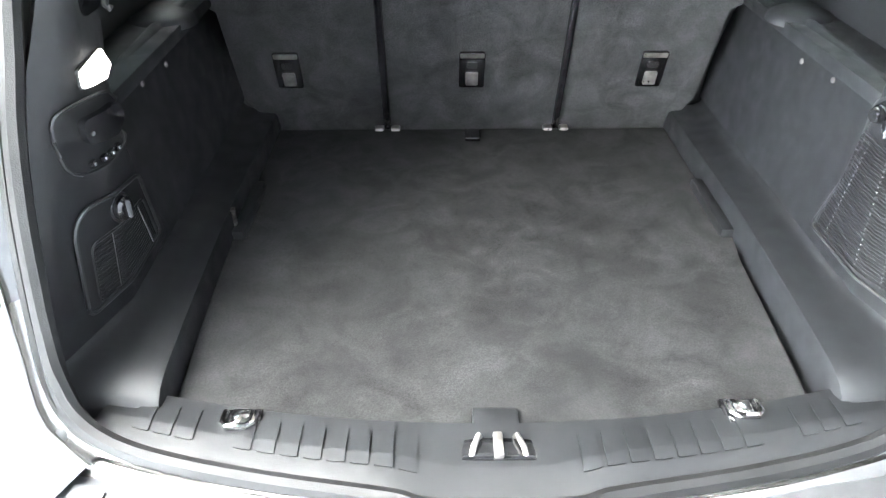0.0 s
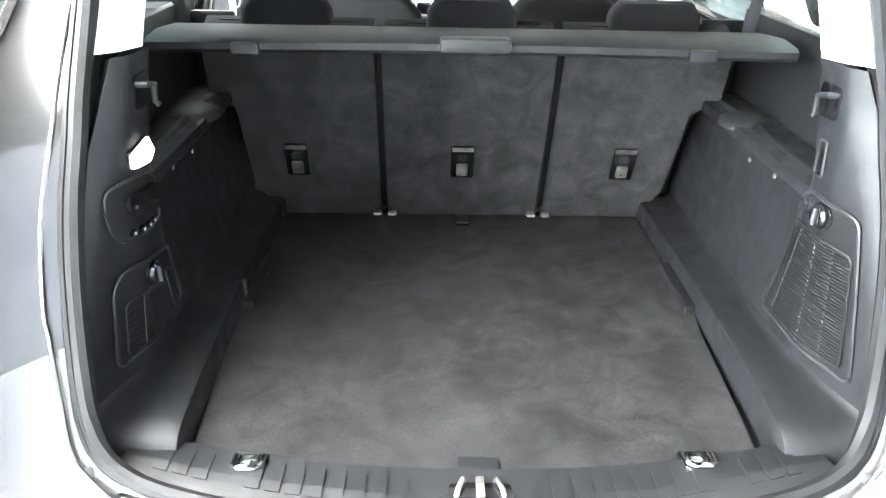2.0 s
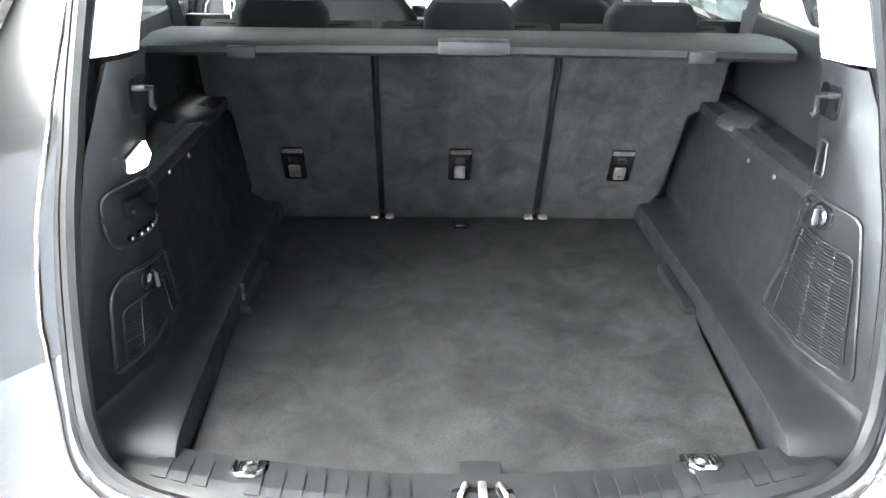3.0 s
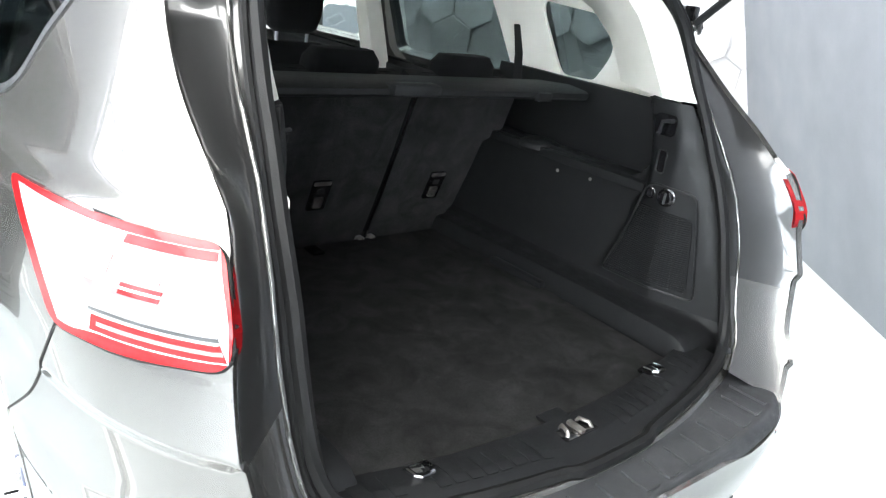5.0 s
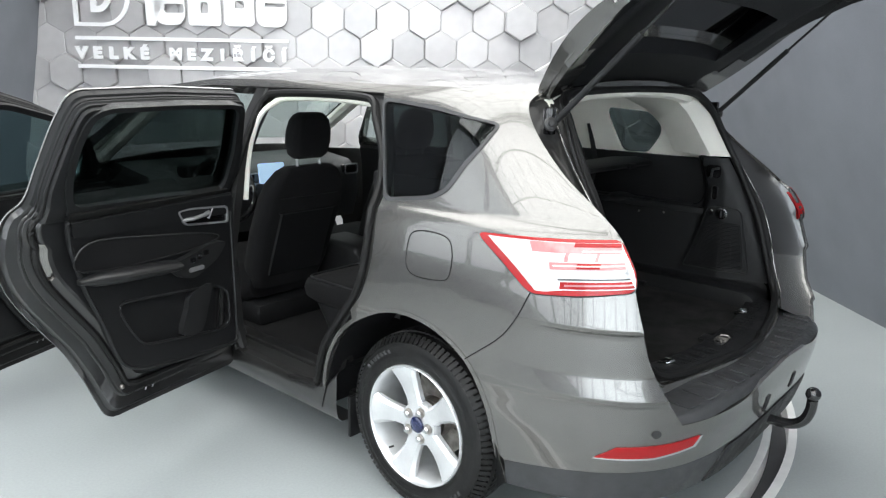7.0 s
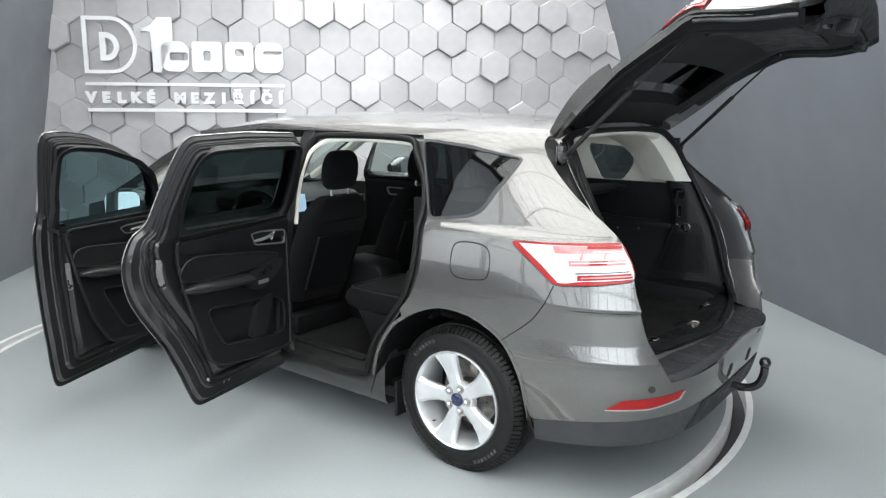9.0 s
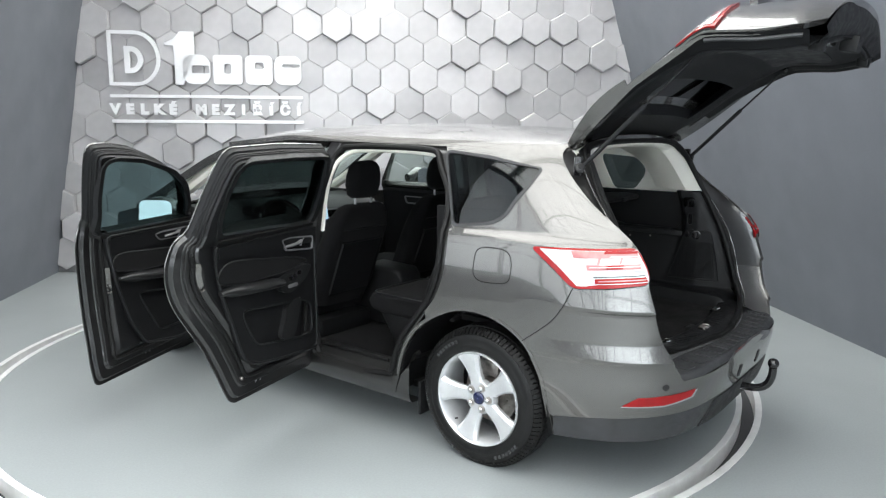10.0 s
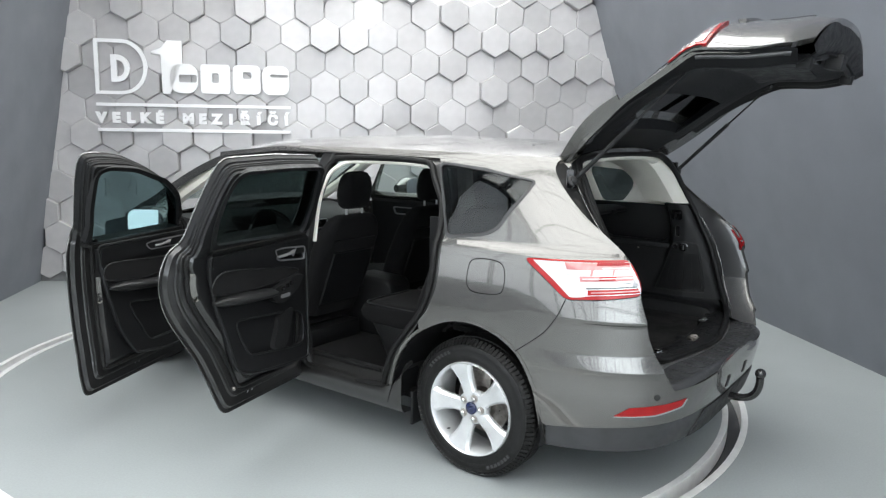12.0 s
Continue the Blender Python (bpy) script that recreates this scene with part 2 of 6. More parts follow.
def patch(name, outline, fn, mat, parent=None, label="", thick=0.012, step=0.04, holes=(), lift=0.0, flip=False):
    """A curved sheet: the flat outline (with holes) carried onto the surface fn(a, b), whose outer side is given by its normal, and made thick."""
    flip ^= fn in (skin_l, skin_r)
    polys = [resample(outline, step)] + [resample(h, step) for h in holes]
    pts, edges = [], []
    for poly in polys:
        base = len(pts)
        pts += poly
        edges += [(base + i, base + (i + 1) % len(poly)) for i in range(len(poly))]
    bpts = np.array(pts)
    lo, hi = bpts.min(0), bpts.max(0)
    for a in np.arange(lo[0] + step * 0.5, hi[0], step):
        for b in np.arange(lo[1] + step * 0.5, hi[1], step):
            if np.min((bpts[:, 0] - a) ** 2 + (bpts[:, 1] - b) ** 2) < (0.55 * step) ** 2:
                continue
            if inside((a, b), polys[0]) and not any(inside((a, b), h) for h in polys[1:]):
                pts.append((a, b))
    vs, _, tris, *_ = delaunay_2d_cdt([Vector(p) for p in pts], edges, [], 0, 1e-6)
    tris = [t for t in tris if len(t) == 3]
    keep = []
    for t in tris:
        c = (vs[t[0]] + vs[t[1]] + vs[t[2]]) / 3
        if inside(c, polys[0]) and not any(inside(c, h) for h in polys[1:]):
            keep.append(t)
    n = len(vs)
    pos, nor = [], []
    for v in vs:
        p = Vector(fn(v.x, v.y))
        e = 0.004
        da = Vector(fn(v.x + e, v.y)) - Vector(fn(v.x - e, v.y))
        db = Vector(fn(v.x, v.y + e)) - Vector(fn(v.x, v.y - e))
        nn = da.cross(db).normalized()
        if flip:
            nn = -nn
        pos.append(p + nn * lift)
        nor.append(nn)
    # each triangle turns its front to the outer side
    out = []
    for t in keep:
        a, b, c = (pos[i] for i in t)
        g = (b - a).cross(c - a)
        out.append(tuple(t) if g.dot(nor[t[0]]) > 0 else (t[0], t[2], t[1]))
    count = {}
    for t in out:
        for k in range(3):
            e = (t[k], t[(k + 1) % 3])
            count[e] = count.get(e, 0) + 1
    rim = [e for e in count if (e[1], e[0]) not in count]
    verts = [*pos, *(p - q * thick for p, q in zip(pos, nor))]
    faces = [*out, *((t[0] + n, t[2] + n, t[1] + n) for t in out), *((b, a, a + n, b + n) for a, b in rim)]
    me = bpy.data.meshes.new(name)
    me.from_pydata([tuple(v) for v in verts], [], faces)
    me.update()
    edge_set = {frozenset(e) for e in rim} | {frozenset((a + n, b + n)) for a, b in rim} | {frozenset((a, a + n)) for e in rim for a in e}
    for e in me.edges:
        if frozenset(e.vertices) in edge_set:
            e.use_edge_sharp = True
    loops = []
    for i, poly in enumerate(me.polygons):
        poly.use_smooth = True
        if i < len(out):
            loops += [tuple(nor[v]) for v in poly.vertices]
        elif i < 2 * len(out):
            loops += [tuple(-nor[v - n]) for v in poly.vertices]
        else:
            loops += [tuple(poly.normal)] * len(poly.vertices)
    me.normals_split_custom_set(loops)
    return part_mesh(name, me, mat, parent, label)


def box(bm, x0, x1, y0, y1, z0, z1, bevel=0.0, seg=2, m=None):
    r = bmesh.ops.create_cube(bm, size=1.0)
    vs = r["verts"]
    for v in vs:
        v.co = Vector(((x0 + x1) / 2 + v.co.x * (x1 - x0), (y0 + y1) / 2 + v.co.y * (y1 - y0), (z0 + z1) / 2 + v.co.z * (z1 - z0)))
    fs = set()
    if bevel:
        es = {e for v in vs for e in v.link_edges}
        g = bmesh.ops.bevel(bm, geom=list(es), offset=bevel, segments=seg, profile=0.6, affect="EDGES")
        vs = list({v for f in g["faces"] for v in f.verts} | {v for v in vs if v.is_valid})
    if m is not None:
        bmesh.ops.transform(bm, matrix=m, verts=vs)
    return vs


def tube(bm, pts, radius, seg=8, closed=False, squash=1.0, up=Vector((0, 0, 1)), radii=None):
    """A round or flattened bar along a line of points."""
    P = [Vector(p) for p in pts]
    n = len(P)
    rings = []
    for i in range(n):
        a = P[i - 1] if (i or closed) else P[0]
        b = P[(i + 1) % n] if (i < n - 1 or closed) else P[-1]
        d = (b - a).normalized()
        s = d.cross(up)
        if s.length < 1e-4:
            s = d.cross(Vector((1, 0, 0)))
        s.normalize()
        q = s.cross(d)
        rr = radii[i] if radii else radius
        rings.append([bm.verts.new(P[i] + s * (rr * math.cos(2 * math.pi * k / seg)) + q * (rr * squash * math.sin(2 * math.pi * k / seg))) for k in range(seg)])
    for i in range(n if closed else n - 1):
        A, B = rings[i], rings[(i + 1) % n]
        for k in range(seg):
            bm.faces.new((A[k], A[(k + 1) % seg], B[(k + 1) % seg], B[k]))
    if not closed:
        bm.faces.new(rings[0][::-1])
        bm.faces.new(rings[-1])


def loft(bm, rings, closed=True, cap=True):
    """A skin over rings of points (each ring closed round, or open when closed is False)."""
    R = [[bm.verts.new(p) for p in ring] for ring in rings]
    m = len(R[0])
    for A, B in zip(R, R[1:]):
        for k in range(m if closed else m - 1):
            bm.faces.new((A[k], A[(k + 1) % m], B[(k + 1) % m], B[k]))
    if cap and closed:
        bm.faces.new(R[0][::-1])
        bm.faces.new(R[-1])
    return R


def prism(bm, poly, lo, hi, m=None, bevel=0.0):
    """A flat outline (x, y) raised from z = lo to z = hi, moved by m."""
    a = [bm.verts.new((p[0], p[1], lo)) for p in poly]
    b = [bm.verts.new((p[0], p[1], hi)) for p in poly]
    n = len(poly)
    bm.faces.new(a[::-1])
    top = bm.faces.new(b)
    for i in range(n):
        bm.faces.new((a[i], a[(i + 1) % n], b[(i + 1) % n], b[i]))
    vs = a + b
    if bevel:
        g = bmesh.ops.bevel(bm, geom=list(top.edges), offset=bevel, segments=2, affect="EDGES", profile=0.6)
        vs = list({v for v in vs if v.is_valid} | set(g["verts"]))
    if m is not None:
        bmesh.ops.transform(bm, matrix=m, verts=vs)


def spin_profile(bm, prof, seg=48, m=None):
    """A turned solid: profile of (axial, radius) spun round the local z axis."""
    rings = [[(r * math.cos(2 * math.pi * k / seg), r * math.sin(2 * math.pi * k / seg), a) for k in range(seg)] for a, r in prof]
    before = set(bm.verts)
    loft(bm, rings, cap=False)
    if m is not None:
        bmesh.ops.transform(bm, matrix=m, verts=[v for v in bm.verts if v not in before])


def rounded(x0, x1, y0, y1, r, k=5):
    out = []
    for cx, cy, s in ((x1 - r, y1 - r, 0), (x0 + r, y1 - r, 90), (x0 + r, y0 + r, 180), (x1 - r, y0 + r, 270)):
        out += [(cx + r * math.cos(radians(s + 90 * i / k)), cy + r * math.sin(radians(s + 90 * i / k))) for i in range(k + 1)]
    return out


# ---- the hall ----
def hall_box(name, u0, u1, n0, n1, z0, z1, mat, label, category, lean=0.0):
    bm = bmesh.new()
    vs = box(bm, u0, u1, n0, n1, z0, z1)
    for v in vs:
        v.co.x += lean * v.co.z
    ob = part(name, bm, mat, None, "", 0)
    ob.matrix_world = HALL
    return tagged(ob, label, category, kind="structure")


TURN_C, TURN_R = Vector((0.035, 2.545, 0.0)), 2.530

# Floor: a sheet with a round hole for the ring's slot, and the turntable's disc in it.
def ring_sheet(r0, r1, z, depth, seg=160):
    bm = bmesh.new()
    prof = [(z - depth, r0), (z, r0), (z, r1), (z - depth, r1), (z - depth, r0)]
    spin_profile(bm, prof, seg)
    bmesh.ops.remove_doubles(bm, verts=bm.verts, dist=1e-5)
    return bm


bm = bmesh.new()
_c = [(TURN_C.x + (TURN_R - 0.001) * math.cos(2 * math.pi * k / 160), TURN_C.y + (TURN_R - 0.001) * math.sin(2 * math.pi * k / 160)) for k in range(160)]
_q = [tuple(hall(u, n, 0).xy) for u, n in ((-3.0, -0.5), (9.0, -0.5), (9.0, HALL_N + 0.5), (-3.0, HALL_N + 0.5))]
_vs, _, _ts, *_ = delaunay_2d_cdt([Vector(p) for p in _q + _c], [(0, 1), (1, 2), (2, 3), (3, 0)] + [(4 + k, 4 + (k + 1) % 160) for k in range(160)], [], 0, 1e-6)
_bv = [bm.verts.new((v.x, v.y, 0)) for v in _vs]
for t in _ts:
    if not inside(((_vs[t[0]] + _vs[t[1]] + _vs[t[2]]) / 3), _c):
        bm.faces.new([_bv[i] for i in t])
_g = bmesh.ops.extrude_face_region(bm, geom=list(bm.faces))
for v in _g["geom"]:
    if isinstance(v, bmesh.types.BMVert):
        v.co.z -= 0.12
floor = tagged(part("floor", bm, FLOOR, None, "", 0), "smooth light grey epoxy floor of the hall", "floor", kind="structure")

bm = ring_sheet(0.0001, TURN_R - 0.126, 0.0, 0.05)
disc = part("turntable", bm, FLOOR, None)
disc.location = TURN_C
tagged(disc, "grey turntable disc set flush in the floor", "turntable", kind="structure")
for name, r0, r1, z, d, mat in (("inner_ring", TURN_R - 0.126, TURN_R - 0.092, 0.004, 0.09, RINGMETAL), ("outer_ring", TURN_R - 0.020, TURN_R + 0.016, 0.004, 0.09, RINGMETAL),
                                ("slot_bottom", TURN_R - 0.09, TURN_R - 0.018, -0.085, 0.02, STEELDARK)):
    part(name, ring_sheet(r0, r1, z, d), mat, disc, "bright metal edge strip" if "ring" in name else "dark slot")

# Walls. The side walls lean in towards the top.
LEFT0, LEFT_LEAN, RIGHT0, RIGHT_LEAN = -0.665, 0.168, 6.33, -0.315
hall_box("wall_left", LEFT0 - 0.2, LEFT0, -0.2, 5.0, 0, CEIL_Z, WALLGREY, "smooth blue-grey painted side wall", "wall", LEFT_LEAN)
hall_box("wall_right", RIGHT0, RIGHT0 + 0.2, -0.2, HALL_N, 0, CEIL_Z, WALLGREY, "smooth blue-grey painted side wall", "wall", RIGHT_LEAN)
hall_box("ceiling", -1.2, 6.6, -0.3, HALL_N + 0.3, CEIL_Z, CEIL_Z + 0.15, CEILING, "off-white hall ceiling", "ceiling")
wall_back = hall_box("wall_tiled", -0.9, 6.6, -0.2, 0.0, 0, CEIL_Z, GROUT, "feature wall of raised hexagonal silver-grey tiles", "wall")

# The far end, behind the walk: piers, a parapet and a window band with mullions, bright sky outside.
hall_box("wall_side_parapet", -1.1, -0.9, 5.0, HALL_N, 0, 0.85, WALLGREY, "low parapet wall under the side windows", "wall")
hall_box("wall_side_lintel", -1.1, -0.9, 5.0, HALL_N, 4.3, CEIL_Z, WALLGREY, "lintel over the side windows", "wall")
win2 = thing("window_2", "long side window with dark mullions and bright sky", "window", kind="structure", at=HALL)
for k in range(8):
    bm = bmesh.new()
    n = 5.05 + k * 1.125
    box(bm, -1.05, -0.95, n - 0.05, n + 0.05, 0.85, 4.3, 0.008)
    part("mullion", bm, STEELDARK, win2)
for z in (1.85, 2.85):
    bm = bmesh.new()
    box(bm, -1.04, -0.96, 5.0, HALL_N, z - 0.03, z + 0.03, 0.006)
    part("transom", bm, STEELDARK, win2)
bm = bmesh.new()
box(bm, -1.72, -1.70, 1.5, HALL_N + 0.5, 0.0, 5.0)
sky = part("backdrop", bm, SKYGLOW, None, "", 0)
sky.matrix_world = HALL
tagged(sky, "pale bright sky outside the side window", "sky", kind="structure")
hall_box("wall_front", -0.7, 6.4, HALL_N, HALL_N + 0.2, 0, 0.55, WALLGREY, "low parapet wall under the windows", "wall")
hall_box("wall_front_lintel", -0.7, 6.4, HALL_N, HALL_N + 0.2, 3.85, CEIL_Z, WALLGREY, "lintel over the windows", "wall")
win = thing("window_1", "wide hall window with dark mullions and bright sky", "window", kind="structure", at=HALL)
for k in range(7):
    bm = bmesh.new()
    u = -0.62 + k * (6.9 / 6)
    box(bm, u - 0.05, u + 0.05, HALL_N + 0.02, HALL_N + 0.12, 0.55, 3.85, 0.008)
    part("mullion", bm, STEELDARK, win)
for z in (1.62, 2.74):
    bm = bmesh.new()
    box(bm, -0.6, 6.3, HALL_N + 0.03, HALL_N + 0.11, z - 0.035, z + 0.035, 0.006)
    part("transom", bm, STEELDARK, win)
bm = bmesh.new()
box(bm, -2.0, 8.0, HALL_N + 0.5, HALL_N + 0.52, 0.0, 5.0)
sky = part("backdrop", bm, SKYGLOW, None, "", 0)
sky.matrix_world = HALL
tagged(sky, "pale bright sky outside the window", "sky", kind="structure")

# Ceiling: lit panels in frames, and thin dark trusses between them.
def ceiling_panel(n, h):
    t = thing("ceiling_light", "long lit ceiling panel in a white frame", "ceiling light", "ceiling lights", at=HALL @ Matrix.Translation((2.85, n, CEIL_Z)))
    bm = bmesh.new()
    box(bm, -3.70, 3.06, -h - .05, h + .05, -0.07, 0.0, 0.01)
    part("frame", bm, CEILING, t)
    bm = bmesh.new()
    box(bm, -3.64, 3.0, -h, h, -0.078, -0.07)
    part("diffuser", bm, PANEL_ON, t, "glowing diffuser", 0)
    for k in range(1, 11):
        bm = bmesh.new()
        box(bm, -3.64 + k * .604 - .012, -3.64 + k * .604 + .012, -h, h, -.125, -.100)
        part("grid_bar", bm, STEELDARK, t, "", 0)
    for y in (np.linspace(-h, h, 5)[1:-1] if h > .5 else (0.0,)):
        bm = bmesh.new()
        box(bm, -3.64, 3.0, y - .012, y + .012, -.128, -.101)
        part("grid_bar", bm, STEELDARK, t, "", 0)


for _n in (0.55, 2.15, 4.55, 6.95, 9.35, 11.75):
    ceiling_panel(_n, .4 if _n < 1 else 1.1)


def truss(n):
    t = thing("roof_truss", "thin dark steel truss under the ceiling", "truss", "roof trusses", at=HALL @ Matrix.Translation((0, n, 0)))
    for z in (CEIL_Z - 0.12, CEIL_Z - 0.52):
        bm = bmesh.new()
        tube(bm, [(-0.1, 0, z), (5.2, 0, z)], 0.022, 6)
        part("chord", bm, STEELDARK, t)
    bm = bmesh.new()
    for k in range(12):
        a = -0.1 + k * 5.3 / 12
        tube(bm, [(a, 0, CEIL_Z - 0.52), (a + 5.3 / 24, 0, CEIL_Z - 0.12), (a + 5.3 / 12, 0, CEIL_Z - 0.52)], 0.012, 5)
    part("web", bm, STEELDARK, t)


for _n in (0.99, 3.35, 5.75, 8.15, 10.55):
    truss(_n)

# ---- sign on the tiled wall ----
SIGN_Z = 0.075   # how far the letters stand off the wall
WALLP = Matrix(((WALL_U.x, 0, WALL_N.x, WALL_O.x), (WALL_U.y, 0, WALL_N.y, WALL_O.y), (0, 1, 0, 0), (0, 0, 0, 1)))  # (u, z, off the wall)
sign = thing("wall_sign", "raised white dealer sign with town name on the tiled wall", "sign", at=WALLP)


def sign_piece(name, poly, label="", depth=0.035):
    bm = bmesh.new()
    prism(bm, poly, SIGN_Z, SIGN_Z + depth, bevel=0.004)
    return part(name, bm, WHITE, sign, label, 30)


def frame_piece(name, outer, inner, depth=0.035):
    bm = bmesh.new()
    k = len(outer)
    rings = []
    for poly, z in ((outer, SIGN_Z), (outer, SIGN_Z + depth), (inner, SIGN_Z + depth), (inner, SIGN_Z)):
        rings.append([(p[0], p[1], z) for p in poly])
    loft(bm, rings + [rings[0]], cap=False)
    bmesh.ops.remove_doubles(bm, verts=bm.verts, dist=1e-6)
    return part(name, bm, WHITE, sign, "", 30)


def half_round(u0, u1, z0, z1, k=14):
    """A plate with a straight back and a rounded front."""
    zc, h, r = (z0 + z1) / 2, (z1 - z0) / 2, min(u1 - u0, (z1 - z0) * 0.5) * 0.9
    return [(u0, z0)] + [(u1 - r + r * math.cos(radians(-90 + 180 * i / k)), zc + h * math.sin(radians(-90 + 180 * i / k))) for i in range(k + 1)] + [(u0, z1)]


frame_piece("emblem_frame", half_round(0.04, 0.56, 1.985, 2.54), half_round(0.075, 0.522, 2.018, 2.505))
frame_piece("emblem_core", half_round(0.20, 0.385, 2.11, 2.385), half_round(0.255, 0.335, 2.165, 2.33))
sign_piece("emblem_bar", [(0.605, 2.43), (0.605, 2.40), (0.70, 2.40), (0.70, 2.0), (0.78, 2.0), (0.905, 2.31), (0.905, 2.54), (0.76, 2.54), (0.70, 2.46)])
for a, b, r, hole in ((0.78, 1.06, .10, (.87, 1.05, 2.12, 2.20)), (1.09, 1.39, .03, (1.205, 1.275, 2.12, 2.22)), (1.42, 1.70, .05, (1.52, 1.61, 2.17, 2.24)), (1.72, 2.0, .08, (1.80, 1.99, 2.19, 2.225))):
    frame_piece("emblem_block", rounded(a, b, 2.01, 2.31, r, 5), rounded(*hole, .02, 5))
sign_piece("upper_rule", rounded(0.036, 2.012, 1.864, 1.896, 0.004), "long white rule")
sign_piece("lower_rule", rounded(0.04, 2.012, 1.604, 1.638, 0.004), "long white rule")


def letters(text, u, z, height, length, parent, mat):
    """Raised letters, one object a character, spread over a length."""
    step = length / (len(text) - 0.35)
    for i, ch in enumerate(text):
        if ch == " ":
            continue
        cu = bpy.data.curves.new("letter", "FONT")
        cu.body, cu.size, cu.extrude, cu.offset = ch, height / 0.72, 0.014, 0.010
        cu.align_x = "CENTER"
        tmp = bpy.data.objects.new("letter", cu)
        scene.collection.objects.link(tmp)
        bpy.context.view_layer.update()
        me = bpy.data.meshes.new_from_object(tmp.evaluated_get(bpy.context.evaluated_depsgraph_get()))
        bpy.data.objects.remove(tmp)
        me.name = "letter"
        ob = part_mesh("letter", me, mat, parent)
        ob.matrix_basis = Matrix.Translation((u + step * (i + 0.33), z, SIGN_Z + 0.014)) @ Matrix.Diagonal((1.05, 1, 1, 1))


letters("VELK\u00c9 MEZI\u0158\u00cd\u010c\u00cd", 0.03, 1.70, 0.10, 1.98, sign, WHITE)


# ---- the car: its outer skin is one smooth surface, cut into panels ----
# x to the car's right, y to its front, z up; half width by height, and the tail's place by height.
half_width = smooth_curve([.2, .3, .4, .55, .8, .95, 1.05, 1.10, 1.125, 1.142, 1.158, 1.18, 1.3, 1.42, 1.5, 1.55, 1.6], [.88, .91, .935, .95, .955, .95, .938, .929, .921, .908, .893, .884, .840, .795, .757, .72, .66])
tail_y = smooth_curve([.2, .3, .45, .55, .62, .66, .74, .80, .87, .97, 1.03, 1.1, 1.2, 1.3, 1.45, 1.55, 1.6], [.10, .05, .012, -.004, -.004, -.002, .010, .014, .018, .030, .035, .08, .17, .29, .47, .58, .64])
nose = smooth_curve([1.2, 2.6, 3.4, 4.0, 4.4, 4.7], [1.0, 1.0, .985, .94, .86, .70])
Y0, ARC = 1.2, 1.2


def crease(z):
    """The two pressed shoulders that run round the bumper."""
    return float(np.interp(z, [.58, .648, .660, .735, .76, .862, .874, .985], [0, .003, .013, 0, 0, .002, .014, 0]))


def skin(a, z, side=-1):
    """a: metres along the flank, 0 at y = 1.2; below 0 it runs round the rear corner to the middle of the tail and on."""
    w = half_width(z)
    if a >= 0:
        return (side * w * nose(Y0 + a), Y0 + a, z)
    phi = -a / ARC
    g = crease(z) * min(1.0, max(0.0, (min(-a, ARC * math.pi + a) - .42) / .35))
    w += g
    c, s = math.cos(phi), math.sin(phi)
    rho = (c ** 4 + s ** 4) ** -0.25
    return (side * w * rho * c, Y0 - (Y0 - tail_y(z) + g) * rho * s, z)


def flat(p):
    """(x, y, z) on the left flank as (a, z)."""
    x, y, z = p
    if y >= Y0:
        return (y - Y0, z)
    return (-ARC * math.atan2((Y0 - y) / (Y0 - tail_y(z)), -x / half_width(z)), z)


def at_y(y, z):
    """The flank's a at which it reaches y, at height z."""
    if y >= Y0:
        return y - Y0
    lo, hi = -ARC * math.pi / 2, 0.0
    for _ in range(40):
        m = (lo + hi) / 2
        if skin(m, z)[1] < y:
            lo = m
        else:
            hi = m
    return (lo + hi) / 2


def flats(*pts):
    return [flat(p) for p in pts]


def skin_l(a, z):
    return skin(a, z, -1)


def skin_r(a, z):
    return skin(a, z, 1)


def both(name, outline, mat, parent, label="", **kw):
    """A panel on the left flank and its twin on the right."""
    l = patch(name, outline, skin_l, mat, parent, label, flip=False, **kw)
    r = patch(name, outline, skin_r, mat, parent, label, flip=True, **kw)
    return l, r


car = thing("car", "dark grey metallic estate car with its tailgate and two doors open", "car")

# Lines of the rear quarter, in (x, y, z).
OPEN = [(-.600, .688, 1.548), (-.645, .698, 1.528), (-.682, .690, 1.500), (-.708, .662, 1.462), (-.728, .616, 1.411), (-.745, .548, 1.345), (-.757, .470, 1.280), (-.760, .365, 1.205), (-.765, .280, 1.131)]
OPEN_LOW = [(-.793, .207, .992), (-.785, .190, .900), (-.772, .173, .820), (-.757, .160, .764), (-.715, .127, .660), (-.667, .092, .575)]
TAIL_TOP = [(-.765, .280, 1.131), (-.812, .345, 1.128), (-.861, .454, 1.124), (-.908, .705, 1.114)]
TAIL_FRONT = [(-.908, .705, 1.114), (-.9215, .600, 1.030), (-.920, .535, .976), (-.917, .491, .958)]
TAIL_LOW = [(-.917, .491, .958), (-.872, .343, .970), (-.793, .207, .992)]
SPLIT = [(-.917, .491, .958), (-.928, .540, .857), (-.938, .597, .785), (-.946, .715, .692)]
ARCH = [(.580, .268), (.586, .330), (.600, .440), (.632, .560), (.720, .690), (.870, .765), (1.045, .775), (1.205, .715), (1.330, .620), (1.410, .495), (1.470, .325), (1.490, .255)]
arch_line = spline([(flat((-half_width(z), y, z))[0], z) for y, z in ARCH], 5)
open_line = spline(flats(*OPEN), 4)
open_low = spline(flats(*OPEN_LOW), 4)
tail_front = flats(*TAIL_FRONT)
tail_top = spline(flats(*TAIL_TOP), 4)
tail_low = spline(flats(*TAIL_LOW), 4)
split_line = spline(flats(*SPLIT), 4)
